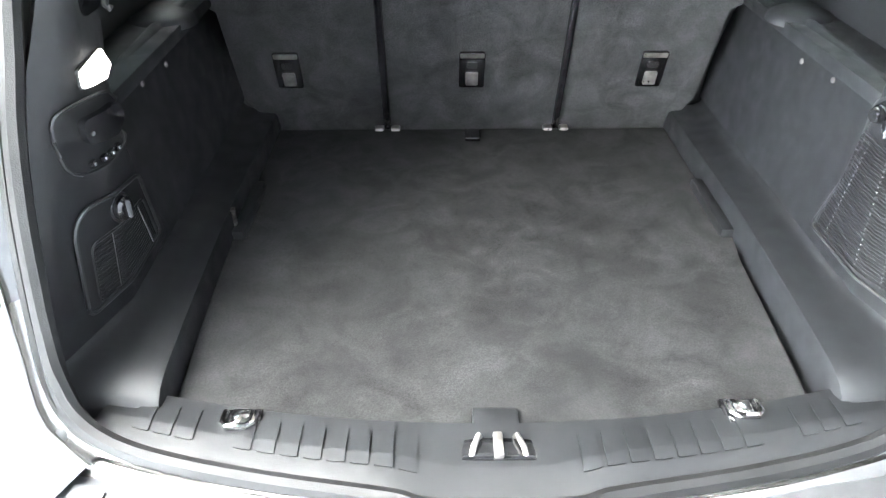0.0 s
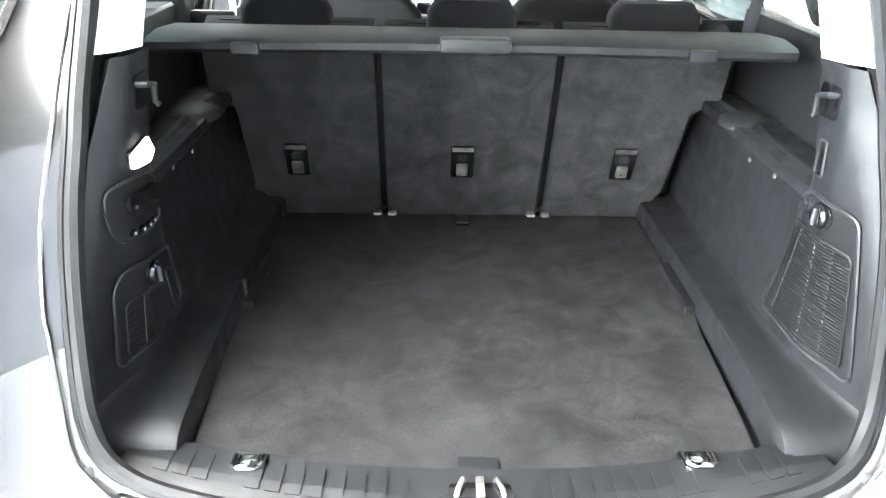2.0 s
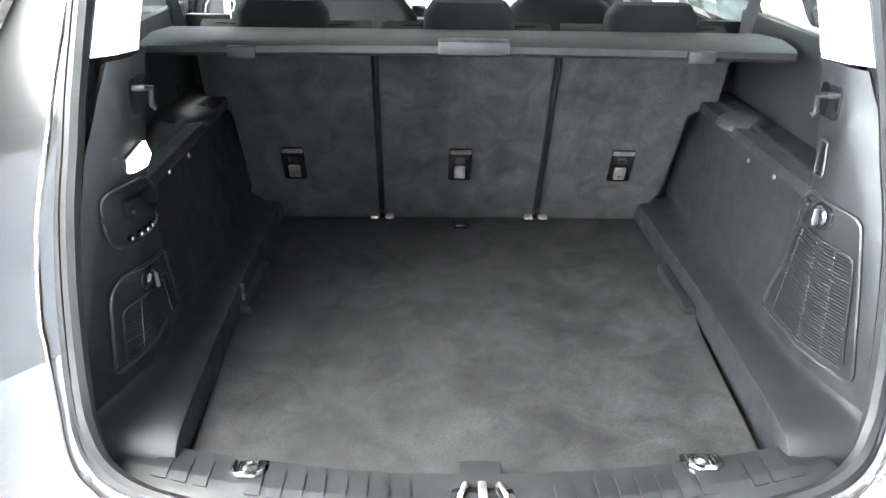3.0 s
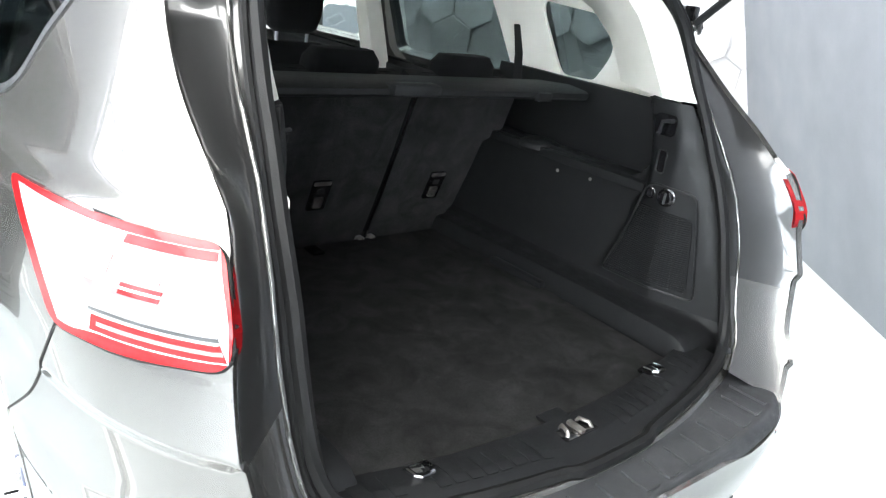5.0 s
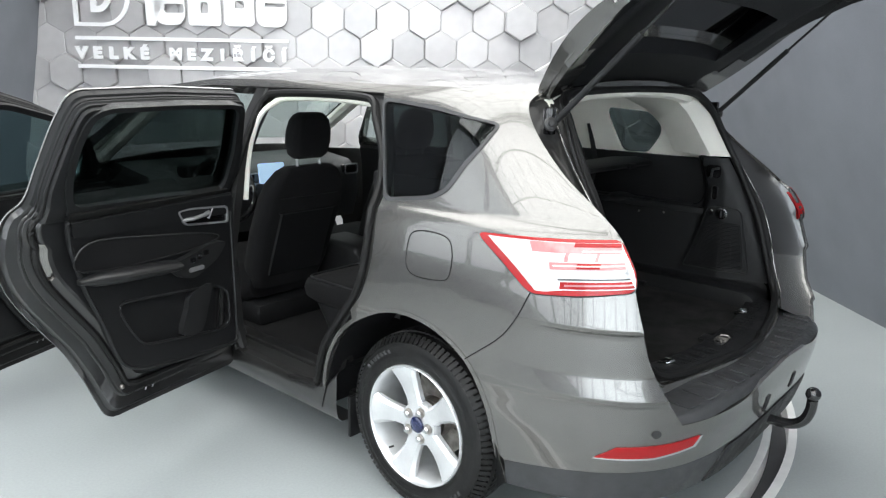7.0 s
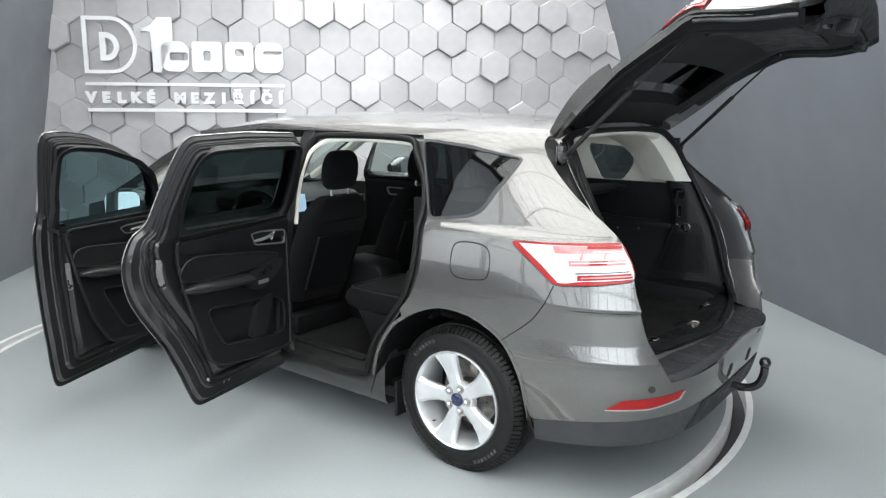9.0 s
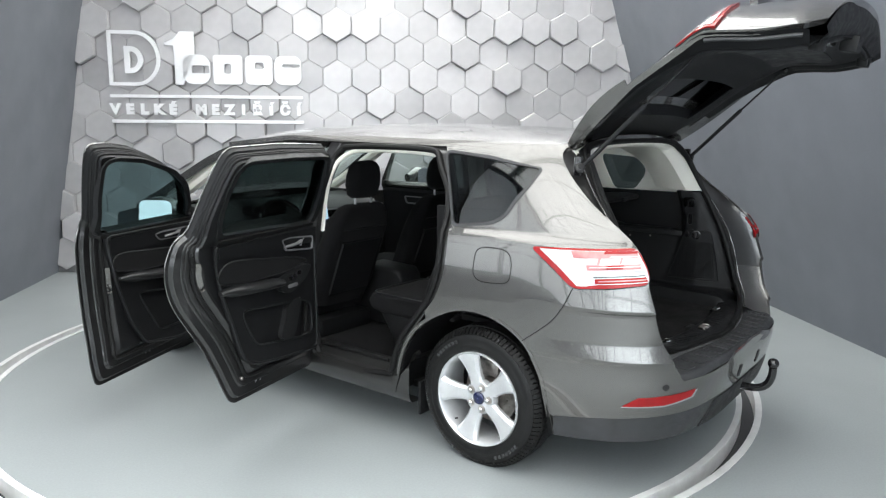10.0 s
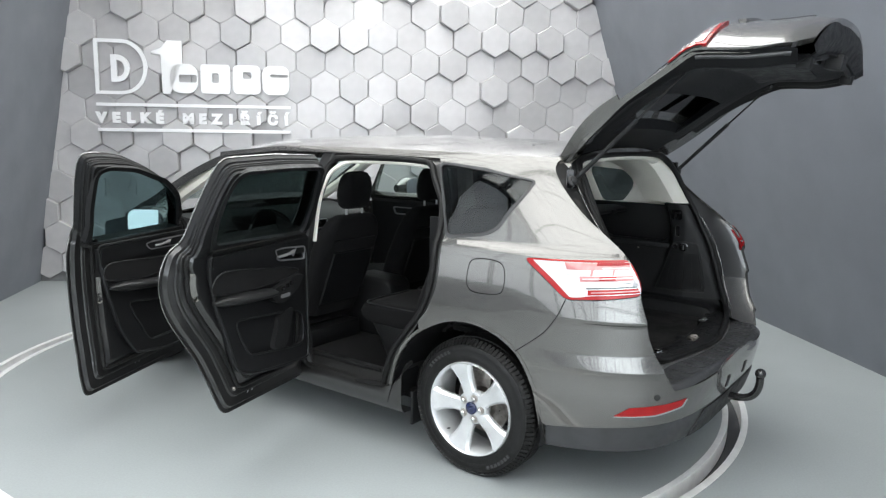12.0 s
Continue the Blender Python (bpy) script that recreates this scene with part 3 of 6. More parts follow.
QWIN = flats((-.755, 1.300, 1.508), (-.762, 1.012, 1.488), (-.758, .790, 1.452), (-.760, .762, 1.437), (-.785, .764, 1.398), (-.838, .824, 1.301), (-.874, .870, 1.216), (-.888, .930, 1.183), (-.903, 1.150, 1.152))
QW0 = list(QWIN)
QW0[2:5] = flats((-.750, .744, 1.443))
QWIN = soften(QW0, .035, 4)
CPILLAR = [(.11, 1.53), (-.018, 1.33), (-.045, 1.16), (-.052, 1.10), (-.045, .95), (.005, .815), (.07, .735)]  # (a, z), rear edge of the door opening
cp_line = spline(CPILLAR, 4)

# quarter panel: roof rail, rear opening, lamp, split, arch, door opening
i0 = min(range(len(arch_line)), key=lambda i: abs(arch_line[i][0] - split_line[-1][0]) + abs(arch_line[i][1] - split_line[-1][1]))
i1 = min(range(len(arch_line)), key=lambda i: abs(arch_line[i][0] - .095) + abs(arch_line[i][1] - .69))
quarter = [(.13, 1.556), (-.12, 1.556), (-.30, 1.554), (-.45, 1.552)] + open_line + tail_top[1:] + tail_front[1:] + split_line[1:] + arch_line[i0 + 1:i1] + cp_line[::-1]
FLAP = flats((-.943, .987, 1.0), (-.931, .980, 1.060), (-.924, .940, 1.084), (-.923, .840, 1.084), (-.93, .795, 1.055), (-.945, .789, .965), (-.949, .825, .936), (-.95, .940, .930), (-.945, .982, .955))
flap = spline(FLAP, 3, True)


def grown(poly, d):
    """The outline moved outwards by d (inwards for d < 0)."""
    c = np.mean(np.array(poly), 0)
    n = len(poly)
    area = sum(poly[i][0] * poly[(i + 1) % n][1] - poly[(i + 1) % n][0] * poly[i][1] for i in range(n))
    s = 1 if area > 0 else -1
    out = []
    for i in range(n):
        a, b, e = np.array(poly[i - 1]), np.array(poly[i]), np.array(poly[(i + 1) % n])
        t1, t2 = (b - a) / (np.linalg.norm(b - a) + 1e-9), (e - b) / (np.linalg.norm(e - b) + 1e-9)
        n1, n2 = np.array((t1[1], -t1[0])) * s, np.array((t2[1], -t2[0])) * s
        m = n1 + n2
        m = m / max(np.linalg.norm(m), 0.6)
        out.append(tuple(b + m * d * (2 / (1 + max(0.0, float(n1 @ n2)))) ** 0.5))
    return out


both("quarter_panel", quarter, PAINT, car, holes=[QWIN, grown(flap, 0.0025)], step=0.03)
both("fuel_flap", flap, PAINT, car, step=0.03)
for fn in (skin_l, skin_r):
    bm = bmesh.new()
    tube(bm, [fn(*p) for p in flap], .0022, 5, True)
    part("flap_joint", bm, RUBBER, car)
    bm = bmesh.new()
    tube(bm, [fn(*p) for p in split_line], .0026, 5)
    part("bumper_joint", bm, RUBBER, car)
both("flap_gap", grown(flap, 0.012), RUBBER, car, lift=-0.013, thick=0.004, step=0.05)
both("quarter_window_frame", QWIN, GREYPLAST, car, "dark grey window surround", holes=[soften(grown(QW0, -0.014), .03, 4)], lift=0.003, thick=0.02, step=0.04)
_qw = both("quarter_window", soften(grown(QW0, -0.012), .03, 4), GLASS_DARK, car, "dark privacy glass", lift=-0.004, thick=0.004, step=0.05)

# tail lamps
lamp_poly = tail_top + tail_front[1:] + tail_low[1:]
both("lamp_base", lamp_poly, PAINT, car, thick=0.012, step=0.03)
lamp_out = soften([lamp_poly[0], tail_top[len(tail_top) // 2]] + flats(*TAIL_FRONT)[:1] + flats(*TAIL_FRONT)[-1:] + tail_low[len(tail_low) // 2:len(tail_low) // 2 + 1] + tail_low[-1:], .028, 5)
lamps = both("tail_lamp", lamp_out, RED, car, "red and clear tail lamp", lift=0.008, thick=0.03, step=0.025)
for lamp, fn in ((lamps[0], skin_l), (lamps[1], skin_r)):
    bm = bmesh.new()
    tube(bm, [Vector(fn(*p)) * 1.0 + (Vector(fn(*p)) - Vector((0, 1.2, p[1]))).normalized() * .004 for p in lamp_out], .0035, 6, True)
    part("lamp_gasket", bm, RUBBER, lamp, "dark gasket line")
for lamp, fn, fl in ((lamps[0], skin_l, False), (lamps[1], skin_r, True)):
    def lamp_band(name, f0, f1, y0, y1, mat, lift, label=""):
        """A strip of the lamp between two shares of its height, from y0 to y1."""
        pts = []
        for f, ys in ((f1, np.linspace(y0, y1, 9)), (f0, np.linspace(y1, y0, 9))):
            for y in ys:
                zl = .958 + .034 * (.491 - min(y, .491)) / .284
                zt = 1.131 - .017 * (y - .28) / .425
                z = zl + (zt - zl) * f
                yy = y + .39 * (f - .5) * max(0.0, (y - .40) / .30)
                yy = max(yy, .2080 + .073 * (z - .992) / .139)
                pts.append((at_y(yy, z), z))
        patch(name, pts, fn, mat, lamp, label, flip=fl, lift=lift, thick=0.004, step=0.03)

    lamp_band("clear_lens", .075, .935, .563, .203, CLEAR, .0092, "clear lens with silver reflector")
    lamp_band("pale_strip", .75, .925, .475, .206, PINK, .0102, "pale red upper light band")
    lamp_band("red_strip", .86, .93, .385, .24, RED, .0110)
    lamp_band("silver_bar", .775, .80, .36, .215, SILVER, .0112, "thin bright divider")
    lamp_band("pale_strip", .455, .585, .440, .225, PINK, .0102, "pale red middle light band")
    lamp_band("red_strip", .475, .570, .365, .305, RED, .0112)
    lamp_band("silver_bar", .515, .535, .43, .225, SILVER, .0114, "thin bright divider")
    lamp_band("reflector_rib", .265, .295, .415, .222, GREYPLAST, .0104)
    lamp_band("reflector_rib", .305, .56, .243, .228, SATIN, .0106)
    lamp_band("reflector_rib", .60, .72, .243, .232, SATIN, .0106)
    lamp_band("red_strip", .095, .235, .405, .206, RED, .0104, "red lower light band")
    lamp_band("pale_strip", .150, .185, .39, .208, PINK, .0112)
    lamp_band("red_mark", .60, .75, .402, .392, PINK, .0106)
    lamp_band("red_mark", .60, .75, .322, .314, PINK, .0106)

# rear bumper: wraps round the tail from arch to arch
PI_A = -ARC * math.pi


def turned(poly):
    """The same outline on the other flank, in one run round the tail."""
    return [(PI_A - a, z) for a, z in poly][::-1]


low_line = spline(flats((-.905, .570, .370), (-.868, .362, .398), (-.735, .150, .420), (-.45, .03, .440)), 4)
left_edge = low_line[::-1] + [p for p in arch_line if .372 < p[1] < split_line[-1][1] - .01 and p[0] < -.3] + split_line[::-1] + tail_low[1:] + open_low[1:]
bumper_poly = left_edge + [(-1.45, .585), (-1.60, .607), (PI_A / 2, .622)] + turned([(-1.45, .585), (-1.60, .607)]) + turned(left_edge)
bumper = patch("rear_bumper", bumper_poly, skin_l, PAINT, car, step=0.018)
# lower valance in dark grey plastic
val_top = [(a, z - 0.003) for a, z in low_line]
val_low = spline(flats((-.885, .585, .262), (-.84, .36, .275), (-.70, .16, .290), (-.40, .06, .310)), 4)
valance_poly = val_low[::-1] + val_top + turned(val_top) + turned(val_low[::-1])
patch("rear_valance", valance_poly, skin_l, GREYPLAST, car, "dark grey plastic lower bumper", step=0.035, thick=0.02, lift=-0.004)
# reflectors with a bright edge
REFL = flats((-.842, .278, .466), (-.814, .224, .507), (-.70, .118, .519), (-.602, .066, .530), (-.622, .073, .500), (-.735, .142, .474))
for fn, fl in ((skin_l, False), (skin_r, True)):
    rf = patch("reflector", REFL, fn, RED, car, "red bumper reflector", flip=fl, lift=0.004, thick=0.02, step=0.03)
    patch("reflector_edge", flats((-.846, .284, .462), (-.842, .278, .466), (-.735, .142, .474), (-.622, .073, .500), (-.602, .066, .530), (-.592, .062, .530), (-.612, .068, .494), (-.735, .140, .467)), fn, CHROME, rf, "bright edge strip", flip=fl, lift=0.005, thick=0.01, step=0.03)
    patch("parking_sensor", [(flat((-.735, .143, .555))[0] + .014 * math.cos(k * .524), .555 + .014 * math.sin(k * .524)) for k in range(12)], fn, PAINT_DARK, car, "round parking sensor", flip=fl, lift=0.003, thick=0.006, step=0.02)
# dark slots in the bumper's lower middle
for a in (-0.18, 0.18):
    m = PI_A / 2 + a
    patch("bumper_slot", soften([(m - .022, .465), (m + .022, .465), (m + .022, .525), (m - .022, .525)], .006, 2), skin_l, BLACK_SOFT, car, lift=0.003, thick=0.006, step=0.03)
patch("bumper_grille", [(PI_A / 2 - .60, .312), (PI_A / 2 + .60, .312), (PI_A / 2 + .50, .428), (PI_A / 2 - .50, .428)], skin_l, BLACK, car, lift=0.002, thick=0.01, step=0.04)
# load guard on top of the bumper
def shelf(a, b):
    """b runs from the bumper's edge (0) to the body (1)."""
    x0, y0, z0 = skin_l(a, .60)
    x1, y1 = x0 * 0.985, 0.112 + 0.120 * (abs(x0) / .64) ** 2
    t = max(b, -0.2)
    return (x0 + (x1 - x0) * t, y0 + 0.004 + (y1 - y0) * t, .618 + 0.004 * t - 0.026 * (max(0, 0.16 - t) / 0.16) ** 2 - 0.030 * max(0.0, abs(x0) - .45) / .25)


guard_a = flat((-.665, .09, .575))[0]
ga0 = guard_a + 0.02
patch("load_guard", [(ga0, 0), (ga0, 1.0), (PI_A - ga0, 1.0), (PI_A - ga0, 0)], lambda a, b: shelf(a, b), GREYPLAST, car, "black ribbed bumper load guard", step=0.05, thick=0.02, flip=True)
for k in range(15):
    a = ga0 - 0.12 + (PI_A - 2 * ga0 + 0.24) * k / 14
    patch("guard_rib", rounded(a - .028, a + .028, .22, .80, .02, 2), lambda u, b: shelf(u, b), GREYPLAST, car, lift=0.005, thick=0.005, step=0.05, flip=True)

# wheel arch lips and liners
def arch_lip(side):
    lip = [p for p in arch_line if p[0] < .15 or p[1] > .33]
    outer = [(p[0], p[1]) for p in lip]
    c = (np.array(flat((-.93, 1.03, .35))))
    poly = outer + [tuple(np.array(p) + (np.array(p) - c) / np.linalg.norm(np.array(p) - c) * 0.016) for p in outer[::-1]]
    return patch("arch_lip", poly, skin_l if side < 0 else skin_r, PAINT, car, lift=0.0015, thick=0.03, step=0.04, flip=side > 0)


def arch_liner(side, dy=0.0):
    bm = bmesh.new()
    rings = []
    for x in (.925, .668):
        ring = []
        for y, z in spline(ARCH, 3):
            c = Vector((0, 1.02, .33))
            ring.append((side * x, y + dy, z))
        rings.append(ring)
    loft(bm, rings, closed=False)
    return part("arch_liner", bm, BLACK_SOFT, car, "", 60)


for s in (-1, 1):
    arch_lip(s)
    arch_liner(s)

# roof
roof_mid = smooth_curve([.62, .9, 1.3, 2.0, 2.7, 3.1, 3.9], [1.585, 1.604, 1.622, 1.634, 1.61, 1.56, 1.13])
roof_edge = smooth_curve([.62, .7, 1.0, 1.3, 2.0, 2.7, 3.0, 3.9], [1.505, 1.525, 1.545, 1.552, 1.555, 1.535, 1.49, 1.07])


def roof_fn(u, y):
    """u from -1 to 1 across the car."""
    ze = roof_edge(y)
    xe = half_width(min(ze, 1.56)) * (1 if y > 1.2 else max(.3, 1 - ((1.2 - y) / (1.2 - tail_y(ze))) ** 4) ** .25)
    xe *= 1 if y < 3.0 else 1 - 0.02 * (y - 3.0)
    return (u * xe, y, ze + (roof_mid(y) - ze) * (1 - abs(u) ** 2.6))


patch("roof", [(-1, .70), (-.6, .655), (0, .64), (.6, .655), (1, .70), (1, 3.02), (.5, 3.08), (0, 3.1), (-.5, 3.08), (-1, 3.02)], roof_fn, PAINT, car, step=0.06, thick=0.02, flip=False)
patch("headliner", [(-.97, .74), (.97, .74), (.97, 3.0), (-.97, 3.0)], lambda u, y: (roof_fn(u, y)[0], y, roof_fn(u, y)[2] - 0.045), CREAM, car, "cream roof lining", step=0.1, thick=0.008)
patch("windscreen", [(-.93, 3.07), (0, 3.12), (.93, 3.07), (.93, 3.86), (0, 3.92), (-.93, 3.86)], roof_fn, GLASS_TINT, car, "clear windscreen", step=0.07, thick=0.005, lift=0.004)
for s in (-1, 1):
    patch("windscreen_pillar", [(s * .93, 3.0), (s * 1.0, 2.98), (s * 1.0, 3.95), (s * .93, 3.95)], roof_fn, PAINT, car, step=0.06, thick=0.05)
# roof rails along the side, above the doors
both("roof_rail", [(.08, 1.556), (.08, 1.525), (.60, 1.53), (1.30, 1.53), (1.85, 1.48), (1.87, 1.505), (1.3, 1.56), (.6, 1.562)], PAINT, car, thick=0.06, step=0.06, lift=0.001)

# front end: wings, bonnet, nose
wing_poly = [(2.05, .30), (2.05, 1.07), (2.75, 1.03), (3.2, .95), (3.42, .80), (3.42, .32)] + [(y - Y0, z) for y, z in ((3.47, .32), (3.50, .50), (3.60, .66), (3.75, .75), (3.9, .77), (4.05, .74), (4.20, .64), (4.28, .50), (4.31, .32))][::-1]
both("front_wing", wing_poly, PAINT, car, step=0.05)


def bonnet_fn(u, y):
    zm = smooth_curve([3.75, 4.2, 4.55, 4.72], [1.10, 1.05, .95, .80])(y)
    return (u * .90 * nose(y), y, zm - 0.06 * abs(u) ** 2.5)


patch("bonnet", [(-1, 3.62), (1, 3.62), (1, 4.55), (.5, 4.70), (-.5, 4.70), (-1, 4.55)], bonnet_fn, PAINT, car, step=0.07)


def nose_fn(u, z):
    return (u * .80, 4.78 - 0.35 * abs(u) ** 2.2 - 0.10 * max(0, z - .55), z)


patch("front_bumper", [(-1, .25), (1, .25), (1, .85), (.5, .84), (-.5, .84), (-1, .85)], nose_fn, PAINT, car, step=0.07, thick=0.03, flip=True)

# right flank: two closed doors with glass, seen from inside
for (a0, a1, name) in ((-.045, 1.06, "right_rear_door"), (1.07, 2.04, "right_front_door")):
    winp = [(a0 + .10, 1.165), (a1 - .05, 1.155), (a1 - .05 - (.0 if a1 < 1.5 else .20), 1.46 if a1 > 1.5 else 1.505), (a0 + .06, 1.505)] if a0 > 0 else soften([(.15, 1.17), (a1 - .17, 1.165), (a1 - .17, 1.50), (.25, 1.50)], .04)
    lowp = [(a0, .95), (.10, .78), (.25, .62), (.32, .30)] if a0 < 0 else [(a0, .30)]
    poly = lowp + [(a1, .30), (a1, 1.15), (a1 - (.30 if a1 > 1.5 else 0), 1.515), (a0 + .08, 1.525), (a0, 1.16)]
    d = patch(name, poly, skin_r, PAINT, car, step=0.05, thick=0.05, holes=[winp], flip=True)
    patch("door_trim", [(max(a0 + .03, .33 if a0 < 0 else a0), .34), (a1 - .03, .34), (a1 - .03, 1.14), (a0 + .03, 1.14)], skin_r, BLACK_SOFT, d, "black inner trim", step=0.06, thick=0.03, lift=-0.055, flip=True)
    patch("window", winp, skin_r, GLASS_TINT if a0 > 0 else GLASS_DARK, d, "door glass", step=0.08, thick=0.004, lift=-0.02, flip=True)

for a, z in ((1.62, 1.03), (.62, 1.03)):
    hb = [(a - .12, z + .03), (a + .16, z + .03), (a + .14, z - .035), (a - .06, z - .035)]
    patch("handle_bezel", soften(hb, .02, 3), skin_r, SATIN, car, "satin silver door handle surround", step=.05, thick=.012, lift=-.086, flip=True, holes=[soften(grown(hb, -.010), .014, 3)])
# sills and floor pan
for s in (-1, 1):
    bm = bmesh.new()
    rows = []
    for y in (1.40, 1.46, 1.56, 1.75, 2.15, 2.8, 3.47):
        lift = .10 * max(0.0, (1.56 - y) / .16) ** 2
        rows.append([(s * x, y, z + (lift if z > .30 else 0)) for x, z in ((.80, .205), (.895, .212), (.915, .235), (.922, .275), (.918, .315), (.905, .332), (.875, .338), (.868, .350), (.862, .376), (.850, .384), (.832, .380), (.826, .362), (.80, .358), (.74, .360), (.715, .345), (.70, .290))])
    loft(bm, rows, closed=False)
    sill = part("sill", bm, PAINT_DIM, car, "door sill in shade-darkened grey paint", 32)
    bm = bmesh.new()
    tube(bm, [(s * .856, y, .388) for y in (1.60, 1.9, 2.14)], .010, 8)
    part("sill_seal", bm, RUBBER, sill)
    bm = bmesh.new()
    box(bm, *sorted((s * .745, s * .815)), 1.62, 2.10, .357, .364, .003)
    part("sill_plate", bm, BLACK_SATIN, sill)
    bm = bmesh.new()
    box(bm, *sorted((s * .80, s * .905)), 1.335, 1.352, .165, .34, .006)
    part("mud_flap", bm, BLACK_SOFT, car, "black mud flap before the wheel")
bm = bmesh.new()
box(bm, -.78, .78, 1.42, 4.0, .25, .285)
part("cabin_floor", bm, FABRIC, car, "black carpeted cabin floor", 0)
bm = bmesh.new()
box(bm, -.72, .72, .62, 4.4, .22, .248)
part("underbody", bm, BLACK, car, "", 0)


# ---- wheels ----
HUB_Z, TYRE_R = 0.335, 0.345


def wheel(side, y, detailed):
    """A wheel whose outer face looks to the car's side; built with its axis along local z."""
    m = Matrix.Translation((side * .905, y, HUB_Z)) @ Euler((0, radians(90 * side), 0)).to_matrix().to_4x4()
    bm = bmesh.new()
    prof = [(-.215, .232), (-.212, .285), (-.195, .325), (-.165, .342), (-.11, .347), (-.055, .342), (-.022, .327), (-.012, .312), (-.011, .309), (-.003, .295), (-.004, .292), (.003, .270), (.005, .262), (.003, .255), (.004, .252), (-.002, .240), (-.012, .231)]
    spin_profile(bm, prof, 64)
    t = part("wheel", bm, TYRE, car, "wheel with a black tyre and silver five-spoke rim", 50)
    t.matrix_basis = m
    bm = bmesh.new()
    n = 92
    for k in range(n):
        for r0, c, wd in ((0, -.183, .034), (.5, -.137, .040), (0, -.085, .040), (.5, -.043, .030)):
            a = 2 * math.pi * (k + r0) / n
            q = Matrix.Rotation(a, 4, "Z") @ Matrix.Translation((.3425 - (.0095 if wd < .035 else 0), 0, c)) @ Euler((radians(24 if c > -.1 else -24), radians(0), 0)).to_matrix().to_4x4()
            box(bm, -.005, .005, -.0092, .0092, -wd / 2, wd / 2, m=q)
        # shoulder blocks that run down on to the sidewall
        q = Matrix.Rotation(2 * math.pi * k / n, 4, "Z") @ Matrix.Translation((.3275, 0, -.0245)) @ Euler((0, radians(-42), 0)).to_matrix().to_4x4()
        box(bm, -.005, .0055, -.0080, .0080, -.021, .019, m=q)
    part("tread", bm, TYRE, t, "", 0)
    # raised bands on the sidewall in place of lettering
    for a0 in (205, 25):
        for k in range(7):
            bm = bmesh.new()
            a = radians(a0 + k * 4.6)
            q = Matrix.Rotation(a, 4, "Z") @ Matrix.Translation((.285, 0, .0)) @ Euler((0, radians(-18), 0)).to_matrix().to_4x4()
            box(bm, -.011, .011, -.007, .007, -.004, .0015, m=q)
            part("sidewall_mark", bm, STITCH, t, "", 0)
    # rim barrel and lip
    bm = bmesh.new()
    spin_profile(bm, [(-.20, .222), (-.06, .205), (-.03, .214), (-.006, .222), (.002, .229), (-.004, .234), (-.02, .233)], 64)
    part("rim", bm, SILVER, t, "silver alloy rim", 50)
    # five broad spokes
    def spoke():
        bm = bmesh.new()
        rows = []
        for r, wd, z, th in ((.045, .040, -.030, .030), (.075, .036, -.028, .030), (.11, .036, -.026, .030), (.15, .042, -.020, .030), (.185, .053, -.012, .028), (.215, .070, -.006, .022), (.224, .078, -.006, .016)):
            rows.append([(r, -wd, z - .012), (r, -wd * .72, z), (r, 0, z + .003), (r, wd * .72, z), (r, wd, z - .012), (r, wd, z - th), (r, -wd, z - th)])
        loft(bm, rows)
        return bm
    for k in range(5):
        p = part("spoke", spoke(), SILVER, t, "", 28)
        p.matrix_basis = Matrix.Rotation(radians(72 * k - 18) * side, 4, "Z")
    bm = bmesh.new()
    spin_profile(bm, [(-.06, .088), (-.040, .087), (-.030, .080), (-.027, .066), (-.0255, .040), (-.027, .031)], 40)
    part("hub", bm, SILVER, t, "", 40)
    bm = bmesh.new()
    spin_profile(bm, [(-.03, .031), (-.020, .031), (-.016, .027), (-.015, .001)], 32)
    part("centre_cap", bm, BLUE, t, "round blue badge cap", 50)
    for k in range(5):
        a = radians(72 * k + 18) * side
        bm = bmesh.new()
        spin_profile(bm, [(-.04, .019), (-.0225, .019), (-.0215, .017), (-.0215, .0005)], 20)
        p = part("nut_recess", bm, STEEL, t, "", 40)
        p.matrix_basis = Matrix.Translation((.054 * math.cos(a), .054 * math.sin(a), 0))
        bm = bmesh.new()
        spin_profile(bm, [(-.035, .0125), (-.012, .0125), (-.007, .009), (-.006, .0005)], 6)
        p = part("wheel_nut", bm, CHROME, t, "", 30)
        p.matrix_basis = Matrix.Translation((.054 * math.cos(a), .054 * math.sin(a), 0))
    bm = bmesh.new()
    spin_profile(bm, [(-.15, .001), (-.15, .150), (-.128, .150), (-.128, .08), (-.09, .075), (-.09, .001)], 48)
    part("brake_disc", bm, STEEL, t, "worn steel brake disc", 40)
    bm = bmesh.new()
    box(bm, .09, .17, -.06, .06, -.17, -.10, .012)
    part("brake_caliper", bm, STEEL, t)
    bm = bmesh.new()
    tube(bm, [(.19 * math.cos(3.9 * side), .19 * math.sin(3.9 * side), -.03), (.175 * math.cos(3.9 * side), .175 * math.sin(3.9 * side), .0)], .004, 6)
    part("valve", bm, RUBBER, t)
    return t


for _s, _y in ((-1, .99), (1, .99), (-1, 3.839), (1, 3.839)):
    wheel(_s, _y, True)


